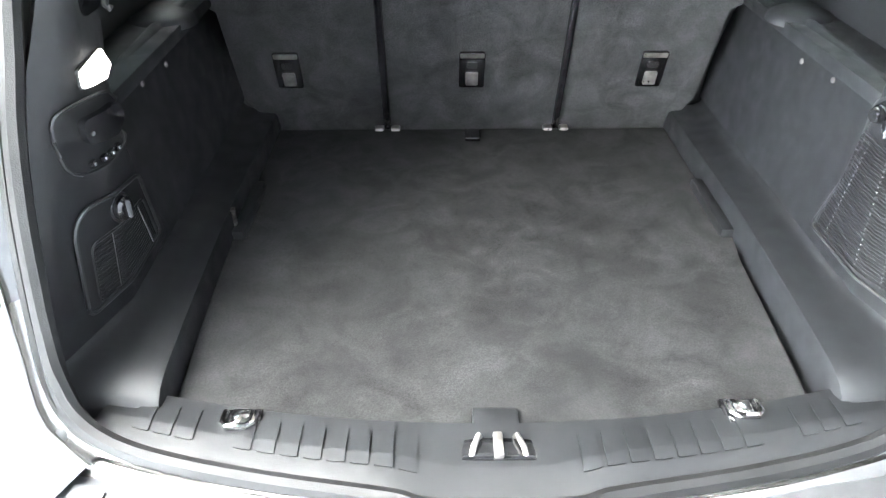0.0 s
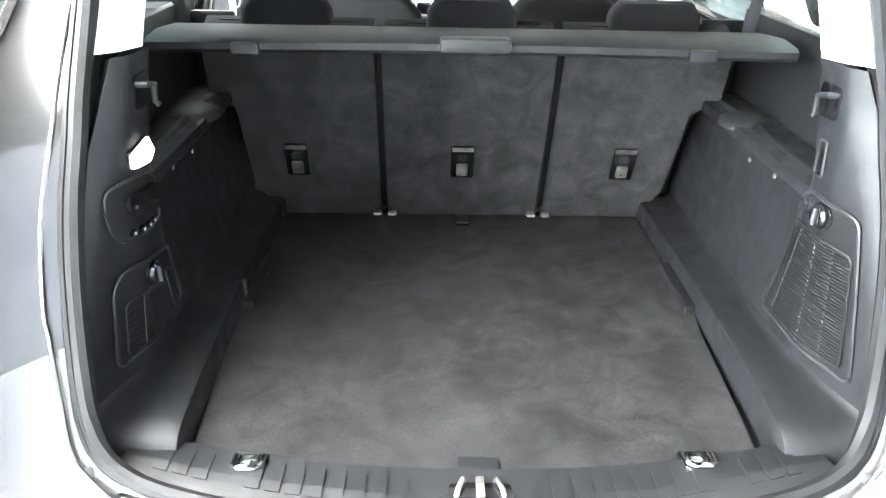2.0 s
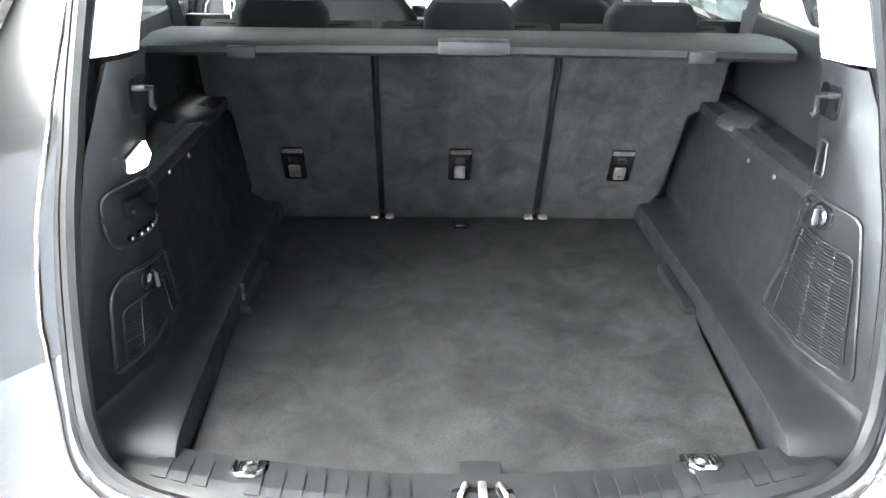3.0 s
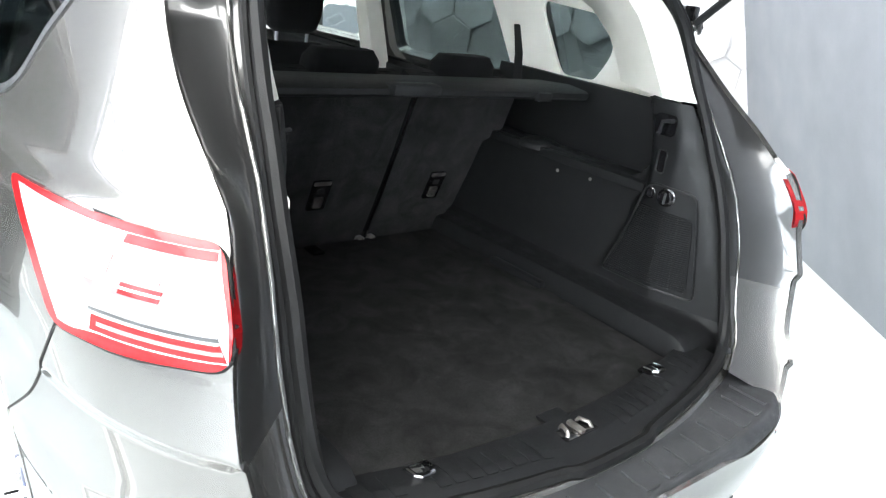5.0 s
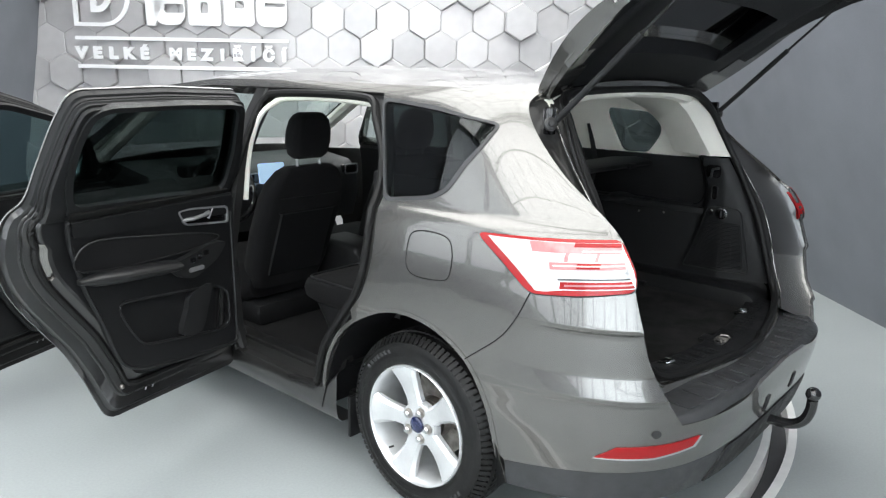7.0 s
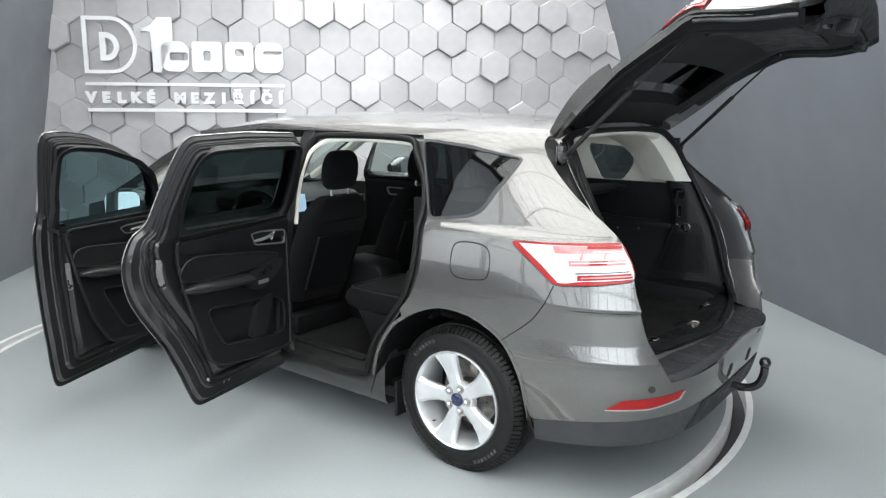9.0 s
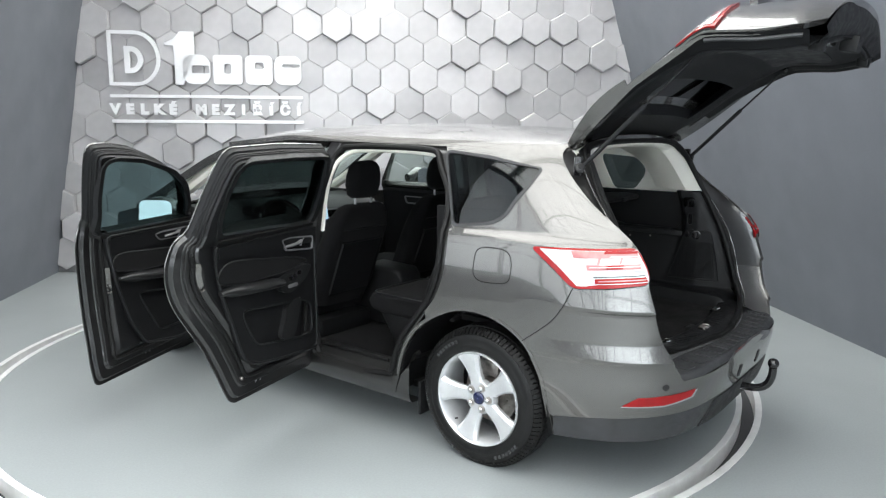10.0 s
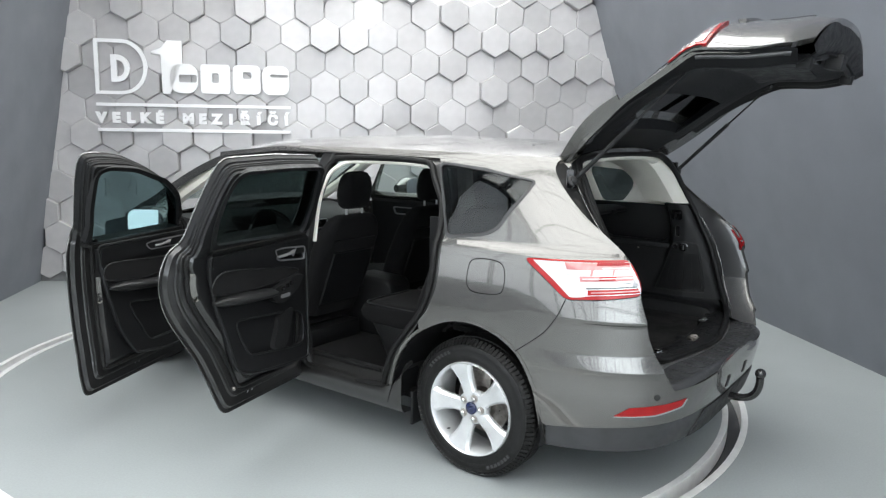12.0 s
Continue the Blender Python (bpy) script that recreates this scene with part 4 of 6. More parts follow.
# ---- boot ----
# carpeted floor
MAT_Z = .620
bm = bmesh.new()
prism(bm, [(-.50, .315), (-.30, .285), (0, .272), (.30, .285), (.50, .315), (.522, .72), (.535, .80), (.535, 1.355), (-.535, 1.355), (-.535, .80), (-.522, .72)], MAT_Z - .03, MAT_Z, bevel=.006)
mat_ob = part("boot_floor", bm, CARPET, car, "dark grey carpeted boot floor")
bm = bmesh.new()
box(bm, -.035, .035, .262, .31, MAT_Z + .001, MAT_Z + .008, .003)
part("pull_strap", bm, BLACK, mat_ob)
bm = bmesh.new()
box(bm, -.015, .025, 1.27, 1.33, MAT_Z + .001, MAT_Z + .012, .004)
part("pull_tag", bm, GLOSS, mat_ob)

# side trims beside the opening: one moulded sheet each, wall and column together
seal_y = smooth_curve([.70, .735, .81, .89, .98, 1.06, 1.135, 1.21, 1.285], [.246, .264, .292, .320, .35, .385, .425, .462, .505])
BOOT_X = .008   # the boot's middle line
fold_y = smooth_curve([.70, .73, .886, 1.06, 1.16, 1.26], [.690, .678, .620, .590, .605, .640])


def trim_fn(s, y, z):
    """The moulded wall; behind the fold it comes in as a column and rolls out again to the seal."""
    wall = .614 + .030 * (z - .72) / .28 + .012 * max(0.0, y - 1.0)
    col = .598 - .07 * (z - .9) + .30 * max(0.0, .50 - y) + 9 * max(0.0, seal_y(z) + .062 - y) ** 2
    k = min(1.0, max(0.0, (fold_y(z) + .022 - y) / .044))
    k = k * k * (3 - 2 * k)
    x = wall + (col - wall) * k
    return (BOOT_X + s * x, y, z)


TRIM_OUT = [(y, z) for y, z in zip([float(seal_y(z)) + .012 for z in np.linspace(.70, 1.255, 12)], np.linspace(.70, 1.255, 12))] + \
    [(.640, 1.255), (.622, 1.20), (.604, 1.14), (.602, 1.08), (.630, 1.022), (.70, .996), (.90, 1.000), (1.10, 1.004), (1.36, .990), (1.38, .70)]


def side_trim(s):
    fn = lambda y, z: trim_fn(s, y, z)
    t = patch("boot_side_trim", TRIM_OUT[::-1], fn, BLACK, car, "black moulded boot side trim", thick=.025, step=.022, flip=s > 0)
    # rolled edge along the column's front and the wall's top
    bm = bmesh.new()
    tube(bm, [Vector(fn(y, z)) + Vector((s * .0185, 0, 0)) for y, z in spline(TRIM_OUT[12:21], 4)], .018, 12)
    part("rolled_edge", bm, BLACK, t, "", 80)
    # kick board and ledge along the floor, with a rounded nose at the sill
    bm = bmesh.new()
    rings = []
    for y, top in ((1.38, .672), (1.20, .676), (1.0, .680), (.80, .682), (.60, .682), (.45, .682), (.38, .681), (.345, .678), (.318, .670), (.300, .656), (.290, .640), (.286, .615)):
        xi = .512 + .014 * min(1.0, max(0.0, (y - .36) / .4))
        xo = s * (trim_fn(s, max(y, .335), .704)[0] - BOOT_X) + .002
        drop = .682 - top
        prof = [(xi, .590), (xi + .002, top - .012), (xi + .005, top - .003), (xi + .012, top), (xi + .050, top + .003), (xo - .014, top + .007 - drop * .3), (xo, top + .016 - drop * .3), (xo + .012, top + .040 - drop * .3)]
        rings.append([(BOOT_X + s * x, y, z) for x, z in prof])
    loft(bm, rings, closed=False)
    part("kick_board", bm, BLACK, t, "", 42)
    # a floor-side lug where the carpet is notched
    bm = bmesh.new()
    box(bm, *sorted((BOOT_X + s * .500, BOOT_X + s * .530)), .80, 1.03, .600, .640, .010)
    part("kick_lug", bm, BLACK_SOFT, t)
    # shelf over the wheel house with its dome, and the recess behind
    bm = bmesh.new()
    box(bm, *sorted((BOOT_X + s * .618, BOOT_X + s * .77)), .60, 1.34, .985, 1.0125, .004)
    part("ledge", bm, BLACK, t)
    bm = bmesh.new()
    spin_profile(bm, [(-.01, .070), (.004, .066), (.012, .052), (.018, .034), (.020, .012), (.020, .001)], 28, Matrix.Translation((BOOT_X + s * .668, 1.05, 1.011)))
    part("ledge_dome", bm, BLACK, t, "", 60)
    bm = bmesh.new()
    box(bm, *sorted((BOOT_X + s * .735, BOOT_X + s * .76)), .55, 1.36, .98, 1.23, .008)
    part("recess_wall", bm, BLACK_SOFT, t)
    bm = bmesh.new()
    box(bm, *sorted((BOOT_X + s * .62, BOOT_X + s * .735)), 1.345, 1.365, .96, 1.20, .008)
    part("wheel_house_trim", bm, BLACK_SOFT, t)
    for y, z in ((.93, .955), (.80, .965)):
        bm = bmesh.new()
        spin_profile(bm, [(0, .006), (.003, .005), (.004, .0005)], 12, Matrix.Translation(Vector(fn(y, z)) - Vector((s * .002, 0, 0))) @ Euler((0, radians(-90 * s), 0)).to_matrix().to_4x4())
        part("trim_clip", bm, STEEL, t)
    # folding bag hook in its cup
    cup = patch("hook_cup", rounded(.520, .585, 1.165, 1.222, .014, 3), fn, GLOSS, t, "", thick=.004, lift=.003, step=.03, flip=s > 0)
    p = Vector(fn(.55, 1.20))
    bm = bmesh.new()
    tube(bm, [p + Vector((0, -.020, .008)), p + Vector((-s * .018, -.018, .008)), p + Vector((-s * .024, .0, .004)), p + Vector((-s * .020, .004, -.026)), p + Vector((-s * .026, .006, -.032))], .0055, 8)
    part("bag_hook", bm, BLACK, cup)
    return t


def on_trim(s):
    fn = lambda y, z: trim_fn(s, y, z)
    return fn, lambda y, z, o: Vector(fn(y, z)) + Vector((-s * o, -o * .3, 0))


def turn_knob(name, parent, up, s, y, z, r, grip=True):
    bm = bmesh.new()
    spin_profile(bm, [(-.002, r * 1.25), (.003, r * 1.2), (.004, r), (.012, r * .92), (.016, r * .7), (.016, .0005)], 24, Matrix.Translation(up(y, z, .002)) @ Euler((0, radians(-90 * s), radians(15 * s))).to_matrix().to_4x4())
    k = part(name, bm, GLOSS, parent)
    if grip:
        bm = bmesh.new()
        box(bm, -.004, .004, -.003, .003, -r * .75, r * .75, .002, 1, Matrix.Translation(up(y, z, .020)))
        part("knob_grip", bm, STITCH, parent)
    return k


def net_pocket(t, s, frame_line, mesh_line, seams, knob):
    """A storage net in a moulded frame on the column, with its turn knob."""
    fn, up = on_trim(s)
    c = soften(frame_line, .018, 3)
    p = patch("net_pocket", c, fn, BLACK_SOFT, t, "black storage net in a moulded frame", thick=.004, lift=.002, step=.025, flip=s > 0)
    bm = bmesh.new()
    tube(bm, [up(*q, .004) for q in resample(c, .02)], .0036, 6, True)
    part("net_frame", bm, BLACK_SATIN, p)
    inner = resample(soften(mesh_line, .012, 3), .02)
    bm = bmesh.new()
    tube(bm, [up(*q, .006) for q in inner], .0024, 5, True)
    part("net_hem", bm, BLACK, p)
    net = bmesh.new()
    lo, hi = min(q[1] for q in mesh_line), max(q[1] for q in mesh_line)
    for z in np.arange(lo + .006, hi - .003, .0062):
        ys = []
        for (y0, z0), (y1, z1) in zip(mesh_line, mesh_line[1:] + mesh_line[:1]):
            if (z0 - z) * (z1 - z) < 0:
                ys.append(y0 + (y1 - y0) * (z - z0) / (z1 - z0))
        if len(ys) > 1:
            y0, y1 = min(ys), max(ys)
            tube(net, [up(y0 + (y1 - y0) * f, z - .004 * math.sin(f * math.pi), .006) for f in (.02, .35, .65, .98)], .0012, 4)
    part("net_threads", net, BLACK, p, "", 0)
    for (y0, z0), (y1, z1) in seams:
        bm = bmesh.new()
        for k in range(22):
            f = k / 21
            box(bm, -.001, .001, -.0011, .0011, -.002, .002, m=Matrix.Translation(up(y0 + (y1 - y0) * f, z0 + (z1 - z0) * f, .009)))
        part("net_stitch", bm, STITCH, p, "", 0)
    turn_knob("turn_knob", p, up, s, *knob, .021)
    return p


trimL, trimR = side_trim(-1), side_trim(1)
fnR, upR = on_trim(1)
pR = net_pocket(trimR, 1, [(.672, .733), (.614, .886), (.572, 1.016), (.550, 1.034), (.428, 1.028), (.408, .926), (.395, .845), (.378, .735)],
                [(.585, .965), (.425, .960), (.402, .752), (.655, .742)], (((.612, .755), (.555, .955)), ((.505, .750), (.500, .955)), ((.448, .752), (.460, .955))), (.505, 1.004))
turn_knob("net_badge", pR, upR, 1, .556, 1.003, .013, False)
c = rounded(.530, .556, 1.064, 1.128, .008, 2)
v = patch("column_vent", c, fnR, GLOSS, trimR, "small gloss black vent", thick=.004, lift=.003, step=.03, flip=True)
bm = bmesh.new()
tube(bm, [upR(*q, .004) for q in c], .0025, 5, True)
part("vent_edge", bm, BLACK_SATIN, v)

# left column: lit lamp, socket panel and a smaller net
lid_fn, lid_up = on_trim(-1)
lamp_line = soften([(.480, 1.081), (.480, 1.105), (.540, 1.118), (.563, 1.087), (.543, 1.073)], .003, 2)
lampb = patch("boot_lamp", lamp_line, lid_fn, LAMPGLOW, trimL, "lit white boot lamp", thick=.014, lift=.010, step=.015)
bm = bmesh.new()
tube(bm, [lid_up(*q, .003) for q in lamp_line], .003, 5, True)
part("lamp_rim", bm, BLACK, lampb)
net_pocket(trimL, -1, [(.400, .738), (.410, .895), (.440, .912), (.600, .885), (.652, .738)], [(.425, .748), (.432, .850), (.595, .842), (.630, .748)],
           (((.470, .752), (.475, .845)), ((.600, .752), (.565, .842))), (.511, .872))
c = spline([(.424, .985), (.420, 1.048), (.452, 1.064), (.548, 1.050), (.596, .985), (.572, .955), (.470, .955)], 3, True)
so = patch("socket_panel", c, lid_fn, BLACK_SOFT, trimL, "black panel with socket and buttons", thick=.005, lift=.003, step=.04)
bm = bmesh.new()
tube(bm, [lid_up(*q, .004) for q in c], .0026, 5, True)
part("panel_edge", bm, BLACK_SATIN, so)
patch("socket_flap", soften([(.459, 1.042), (.552, 1.034), (.568, 1.003), (.535, .988), (.463, 1.004)], .012, 3), lid_fn, GLOSS, so, "gloss black socket flap", thick=.012, lift=.015, step=.04)
patch("flap_mark", rounded(.470, .476, 1.015, 1.022, .002, 1), lid_fn, STITCH, so, "", thick=.002, lift=.017, step=.04)
for k in range(4):
    bm = bmesh.new()
    box(bm, -.004, .004, -.007, .007, -.005, .005, .0015, 1, Matrix.Translation(lid_up(.470 + k * .023, .970 - k * .002, .006)))
    b_ = part("button", bm, GLOSS, so)
    bm = bmesh.new()
    box(bm, -.0010, .0010, -.002, .002, -.002, .002, 0, 1, Matrix.Translation(lid_up(.470 + k * .023, .970 - k * .002, .0106)))
    part("button_mark", bm, SILVER, b_, "", 0)
bm = bmesh.new()
for k in range(8):
    box(bm, BOOT_X - .530, BOOT_X - .522, .826, .838, MAT_Z + .004 + k * .0072, MAT_Z + .008 + k * .0072)
part("vent_slots", bm, STEEL, trimL, "", 0)

# rear sill trim with ribs, tie-down eyes and latch
def sill_fn(x, b):
    """b from 0 (outer lip) to 1 (at the carpet)."""
    yo = .150 - .016 * math.exp(-(x / .13) ** 4) + .084 * min(1.0, abs(x) / .56) ** 1.8
    yi = .272 + .052 * (abs(x) / .5) ** 2
    z = .618 + .020 * min(1, max(0.0, b) * 2.2) ** 0.6 * (1 - .4 * b) + .012 * (abs(x) / .55) ** 3
    dip = math.exp(-(x / .12) ** 4) * .018
    return (x, yo + (yi - yo) * b, z - dip * (1 - b) + .004)


sill_t = patch("boot_sill", [(-.605, 0), (.605, 0), (.57, 1), (-.57, 1)], sill_fn, BLACK, car, "black ribbed boot sill trim", step=.05, thick=.02)
for x in [k * .034 + .13 for k in range(8)] + [k * .034 + .455 for k in range(3)]:
    for s in (-1, 1):
        patch("sill_rib", rounded(s * x - .013, s * x + .013, .28, .82, .01, 2), sill_fn, BLACK, sill_t, thick=.002, lift=.0025, step=.05)
def tie_eye(x, y, z):
    bm = bmesh.new()
    tube(bm, [(x - .022, y + .016, z - .010), (x - .022, y - .010, z - .006), (x - .014, y - .018, z - .005), (x + .014, y - .018, z - .005), (x + .022, y - .010, z - .006), (x + .022, y + .016, z - .010)], .0055, 8)
    e = part("tie_down_eye", bm, CHROME, sill_t, "bright chrome tie-down eye")
    bm = bmesh.new()
    box(bm, x - .033, x + .033, y - .028, y + .026, z - .022, z - .012, .006)
    part("eye_cup", bm, GLOSS, e)
    bm = bmesh.new()
    box(bm, x - .014, x + .014, y - .006, y + .020, z - .014, z - .010, .003)
    part("eye_foot", bm, CHROME, e)


tie_eye(-.384, .275, .652)
tie_eye(.376, .290, .652)
bm = bmesh.new()
box(bm, -.055, .055, .205, .252, .612, .632, .006)
lt = part("latch_plate", bm, GLOSS, sill_t, "gloss black latch recess")
for x in (-.040, .040):
    bm = bmesh.new()
    tube(bm, [(x, .212, .626), (x * .9, .222, .640), (x * .7, .244, .640), (x * .62, .25, .626)], .0045, 8)
    part("striker", bm, STEEL, lt)
bm = bmesh.new()
box(bm, -.007, .007, .206, .25, .632, .642, .003)
part("latch_tongue", bm, STEEL, lt)

# rear seats: three backs seen from the boot
def back_fn(x, b):
    """b in metres up the back."""
    y = 1.378 - b * .33
    return (x, y - .010 * math.exp(-((b - .3) / .3) ** 2), .602 + b * .945)


for i, (x0, x1) in enumerate(((-.575, -.235), (-.215, .225), (.245, .570))):
    poly = rounded(x0, x1, 0, .60, .02, 3)
    if i == 0:
        poly = [(x0 + .06, 0), (x1, 0), (x1, .60), (x0 - .085, .60), (x0 - .09, .43), (x0 - .03, .39), (x0 - .02, .12)]
    if i == 2:
        poly = [(x0, 0), (x1 - .04, 0), (x1 + .02, .12), (x1 + .03, .39), (x1 + .10, .43), (x1 + .095, .60), (x0, .60)]
    st = patch("rear_seat_back", poly, back_fn, SEATBACK, car, "black carpeted back of a rear seat", thick=.10, step=.05, flip=False)
    cx = (-.464, .0, .455)[i]
    def lk(u, v):
        return back_fn(cx + u, v)
    plate = patch("release_plate", rounded(-.032, .032, .165, .275, .006, 2), lk, GLOSS, st, "gloss black release plate", thick=.006, lift=.005, step=.05)
    patch("release_label", rounded(-.030, .030, .258, .272, .002, 1), lk, STEEL, plate, "small pale label bar", thick=.002, lift=.0065, step=.05)
    patch("release_strap", rounded(-.016, .016, .175, .215, .004, 2), lk, STEEL, plate, "", thick=.006, lift=.010, step=.05)
    patch("release_icon", rounded(-.014, .014, .226, .246, .006, 3), lk, CHROME, plate, "pale printed mark", thick=.002, lift=.0065, step=.05)
for x in (-.225, .235):
    bm = bmesh.new()
    tube(bm, [back_fn(x, b) for b in (.02, .2, .4, .6)], .010, 8)
    part("seat_gap_rail", bm, GLOSS, car)
    for dx in (-.022, .022):
        bm = bmesh.new()
        box(bm, x + dx - .012, x + dx + .012, 1.34, 1.375, .605, .628, .006)
        part("seat_hinge", bm, STEEL, car)
bm = bmesh.new()
box(bm, -.60, .60, 1.36, 1.44, .585, .605, .006)
part("seat_foot_strip", bm, BLACK, car)
# seat cushions and head rests of the rear row
def head_rest(x, y, z, wd, parent, mat=FABRIC, name="head_rest"):
    bm = bmesh.new()
    rows = []
    for k, (h, s, t) in enumerate(((0, .80, .7), (.018, .95, .95), (.07, 1.0, 1.0), (.12, .97, .92), (.148, .80, .62))):
        ring = []
        for p in rounded(-wd * s, wd * s, -.055 * t, .05 * t, .032 * t, 4):
            ring.append((x + p[0], y - h * .15 + p[1], z + h))
        rows.append(ring)
    loft(bm, rows)
    h = part(name, bm, mat, parent, "", 60)
    for dx in (-.55, .55):
        bm = bmesh.new()
        tube(bm, [(x + dx * wd, y, z - .09), (x + dx * wd, y, z + .03)], .007, 8)
        part("head_rest_post", bm, CHROME, parent)
    return h


row2 = []
for x in (-.455, .01, .47):
    bm = bmesh.new()
    rows = []
    for y, z0, z1, wd in ((1.44, .59, .70, .225), (1.48, .575, .708, .232), (1.62, .57, .702, .234), (1.82, .572, .692, .234), (1.885, .585, .684, .232), (1.905, .605, .66, .226)):
        rows.append([(x + p[0], y, p[1]) for p in rounded(-wd, wd, z0, z1, .032, 4)])
    loft(bm, rows)
    sc = part("rear_seat_cushion", bm, FABRIC, car, "black fabric rear seat cushion", 60)
    bm = bmesh.new()
    rows = []
    for z, y0, y1, wd in ((.286, 1.50, 1.70, .17), (.34, 1.49, 1.73, .19), (.50, 1.46, 1.80, .212), (.575, 1.44, 1.84, .222)):
        rows.append([(x + p[0], p[1], z) for p in rounded(-wd, wd, y0, y1, .04, 3)])
    loft(bm, rows)
    part("seat_base", bm, BLACK_SATIN, sc, "black plastic seat base", 50)
    bm = bmesh.new()
    tube(bm, [(x - .226, 1.50, .50), (x - .232, 1.58, .505), (x - .230, 1.66, .485)], .013, 8, squash=.6)
    part("seat_lever", bm, BLACK, sc)
    bm = bmesh.new()
    tube(bm, [(x + p[0], p[1], .690) for p in rounded(-.225, .225, 1.47, 1.885, .05, 4)], .0045, 5, True)
    part("cushion_piping", bm, BLACK_SATIN, sc)
    bm = bmesh.new()
    rows = []
    for z, y, th, wd in ((.62, 1.50, .09, .20), (.75, 1.46, .10, .222), (1.0, 1.36, .095, .22), (1.13, 1.30, .08, .21), (1.195, 1.275, .055, .18)):
        rows.append([(x + p[0], y + p[1], z) for p in rounded(-wd, wd, -th * .5, th * .5, .035 if th > .06 else .025, 4)])
    loft(bm, rows)
    bk = part("rear_seat_front", bm, FABRIC, car, "black fabric rear seat back rest", 60)
    head_rest(x, 1.275, 1.105, .115, bk)

# load cover: roller case and cloth edge
bm = bmesh.new()
rows = []
for x in np.linspace(-.69, .69, 19):
    sag = .004 * math.cos(x * 3)
    rows.append([(x, .915, 1.182 + sag), (x, .906, 1.190 + sag), (x, .906, 1.204 + sag), (x, .920, 1.211 + sag), (x, .99, 1.216), (x, 1.12, 1.206), (x, 1.13, 1.18), (x, 1.10, 1.165), (x, .96, 1.182)])
loft(bm, rows)
cov = part("load_cover", bm, BLACK_SOFT, car, "black load cover in its roller case", 40)
bm = bmesh.new()
box(bm, -.072, .078, .886, .935, 1.192, 1.222, .010)
part("cover_handle", bm, BLACK, cov)
for x in (-.48, .485):
    bm = bmesh.new()
    box(bm, x - .03, x + .03, .895, .92, 1.180, 1.205, .006)
    part("cover_clip", bm, BLACK, cov)
# cream rear pillars inside
def cream_pillar(s):
    bm = bmesh.new()
    rows = []
    for z, y0, y1, x in ((1.262, .490, .80, .560), (1.30, .515, .82, .560), (1.38, .565, .87, .556), (1.45, .612, .95, .548), (1.52, .675, 1.10, .52)):
        rows.append([(s * (x + .055), y0 - .004, z), (s * (x + .02), y0 + .03, z), (s * x, y0 + .075, z), (s * (x + .035), (y0 + y1) / 2, z), (s * (x + .13), y1, z), (s * (x + .16), y1, z), (s * (x + .145), y0 + .1, z)])
    loft(bm, rows)
    return part("rear_pillar_trim", bm, CREAM, car, "cream rear pillar trim", 40)


for s in (-1, 1):
    cream_pillar(s)
bm = bmesh.new()
tube(bm, [(-.56, .70, 1.515), (-.3, .685, 1.545), (0, .68, 1.553), (.3, .685, 1.545), (.56, .70, 1.515)], .03, 8)
part("rear_header_trim", bm, CREAM, car, "cream trim over the tailgate opening")

# body flange and rubber seal round the opening
SEAL = [(-.09, .128, .634), (-.14, .142, .634), (-.20, .155, .631), (-.33, .176, .633), (-.455, .200, .640), (-.540, .220, .655), (-.592, .241, .684), (-.616, .264, .730), (-.625, .288, .795), (-.629, .318, .885), (-.630, .350, .98), (-.630, .385, 1.06), (-.627, .425, 1.135), (-.624, .462, 1.21), (-.620, .505, 1.285), (-.612, .550, 1.37), (-.598, .592, 1.45), (-.570, .632, 1.505), (-.49, .655, 1.537), (-.25, .665, 1.552)]
seal_pts = SEAL + [(-x, y, z) for x, y, z in SEAL[::-1]]
seal_c = spline(seal_pts, 5, True)
bm = bmesh.new()
tube(bm, [(x, y - .006, z) for x, y, z in seal_c], .015, 8, True)
sl_ = part("opening_seal", bm, RUBBER, car, "black rubber tailgate seal")
bm = bmesh.new()
tube(bm, [(x * 1.032, y - .004, z + (.010 if z > 1.4 else -.006 if z < .68 else 0)) for x, y, z in seal_c], .007, 6, True)
part("seal_lip", bm, RUBBER, sl_)
# painted gutter between the outer edge and the seal
outer = [skin_l(*p) for p in open_line] + [skin_l(*p) for p in flats((-.765, .280, 1.131), (-.779, .226, 1.05))] + [skin_l(*p) for p in open_low]
def evenly(pts, n):
    P = [Vector(p) for p in pts]
    d = np.r_[0, np.cumsum([(b - a).length for a, b in zip(P, P[1:])])]
    out = []
    for t in np.linspace(0, d[-1], n):
        k = min(int(np.searchsorted(d, t, side="right") - 1), len(P) - 2)
        out.append(P[k].lerp(P[k + 1], (t - d[k]) / (d[k + 1] - d[k])))
    return out


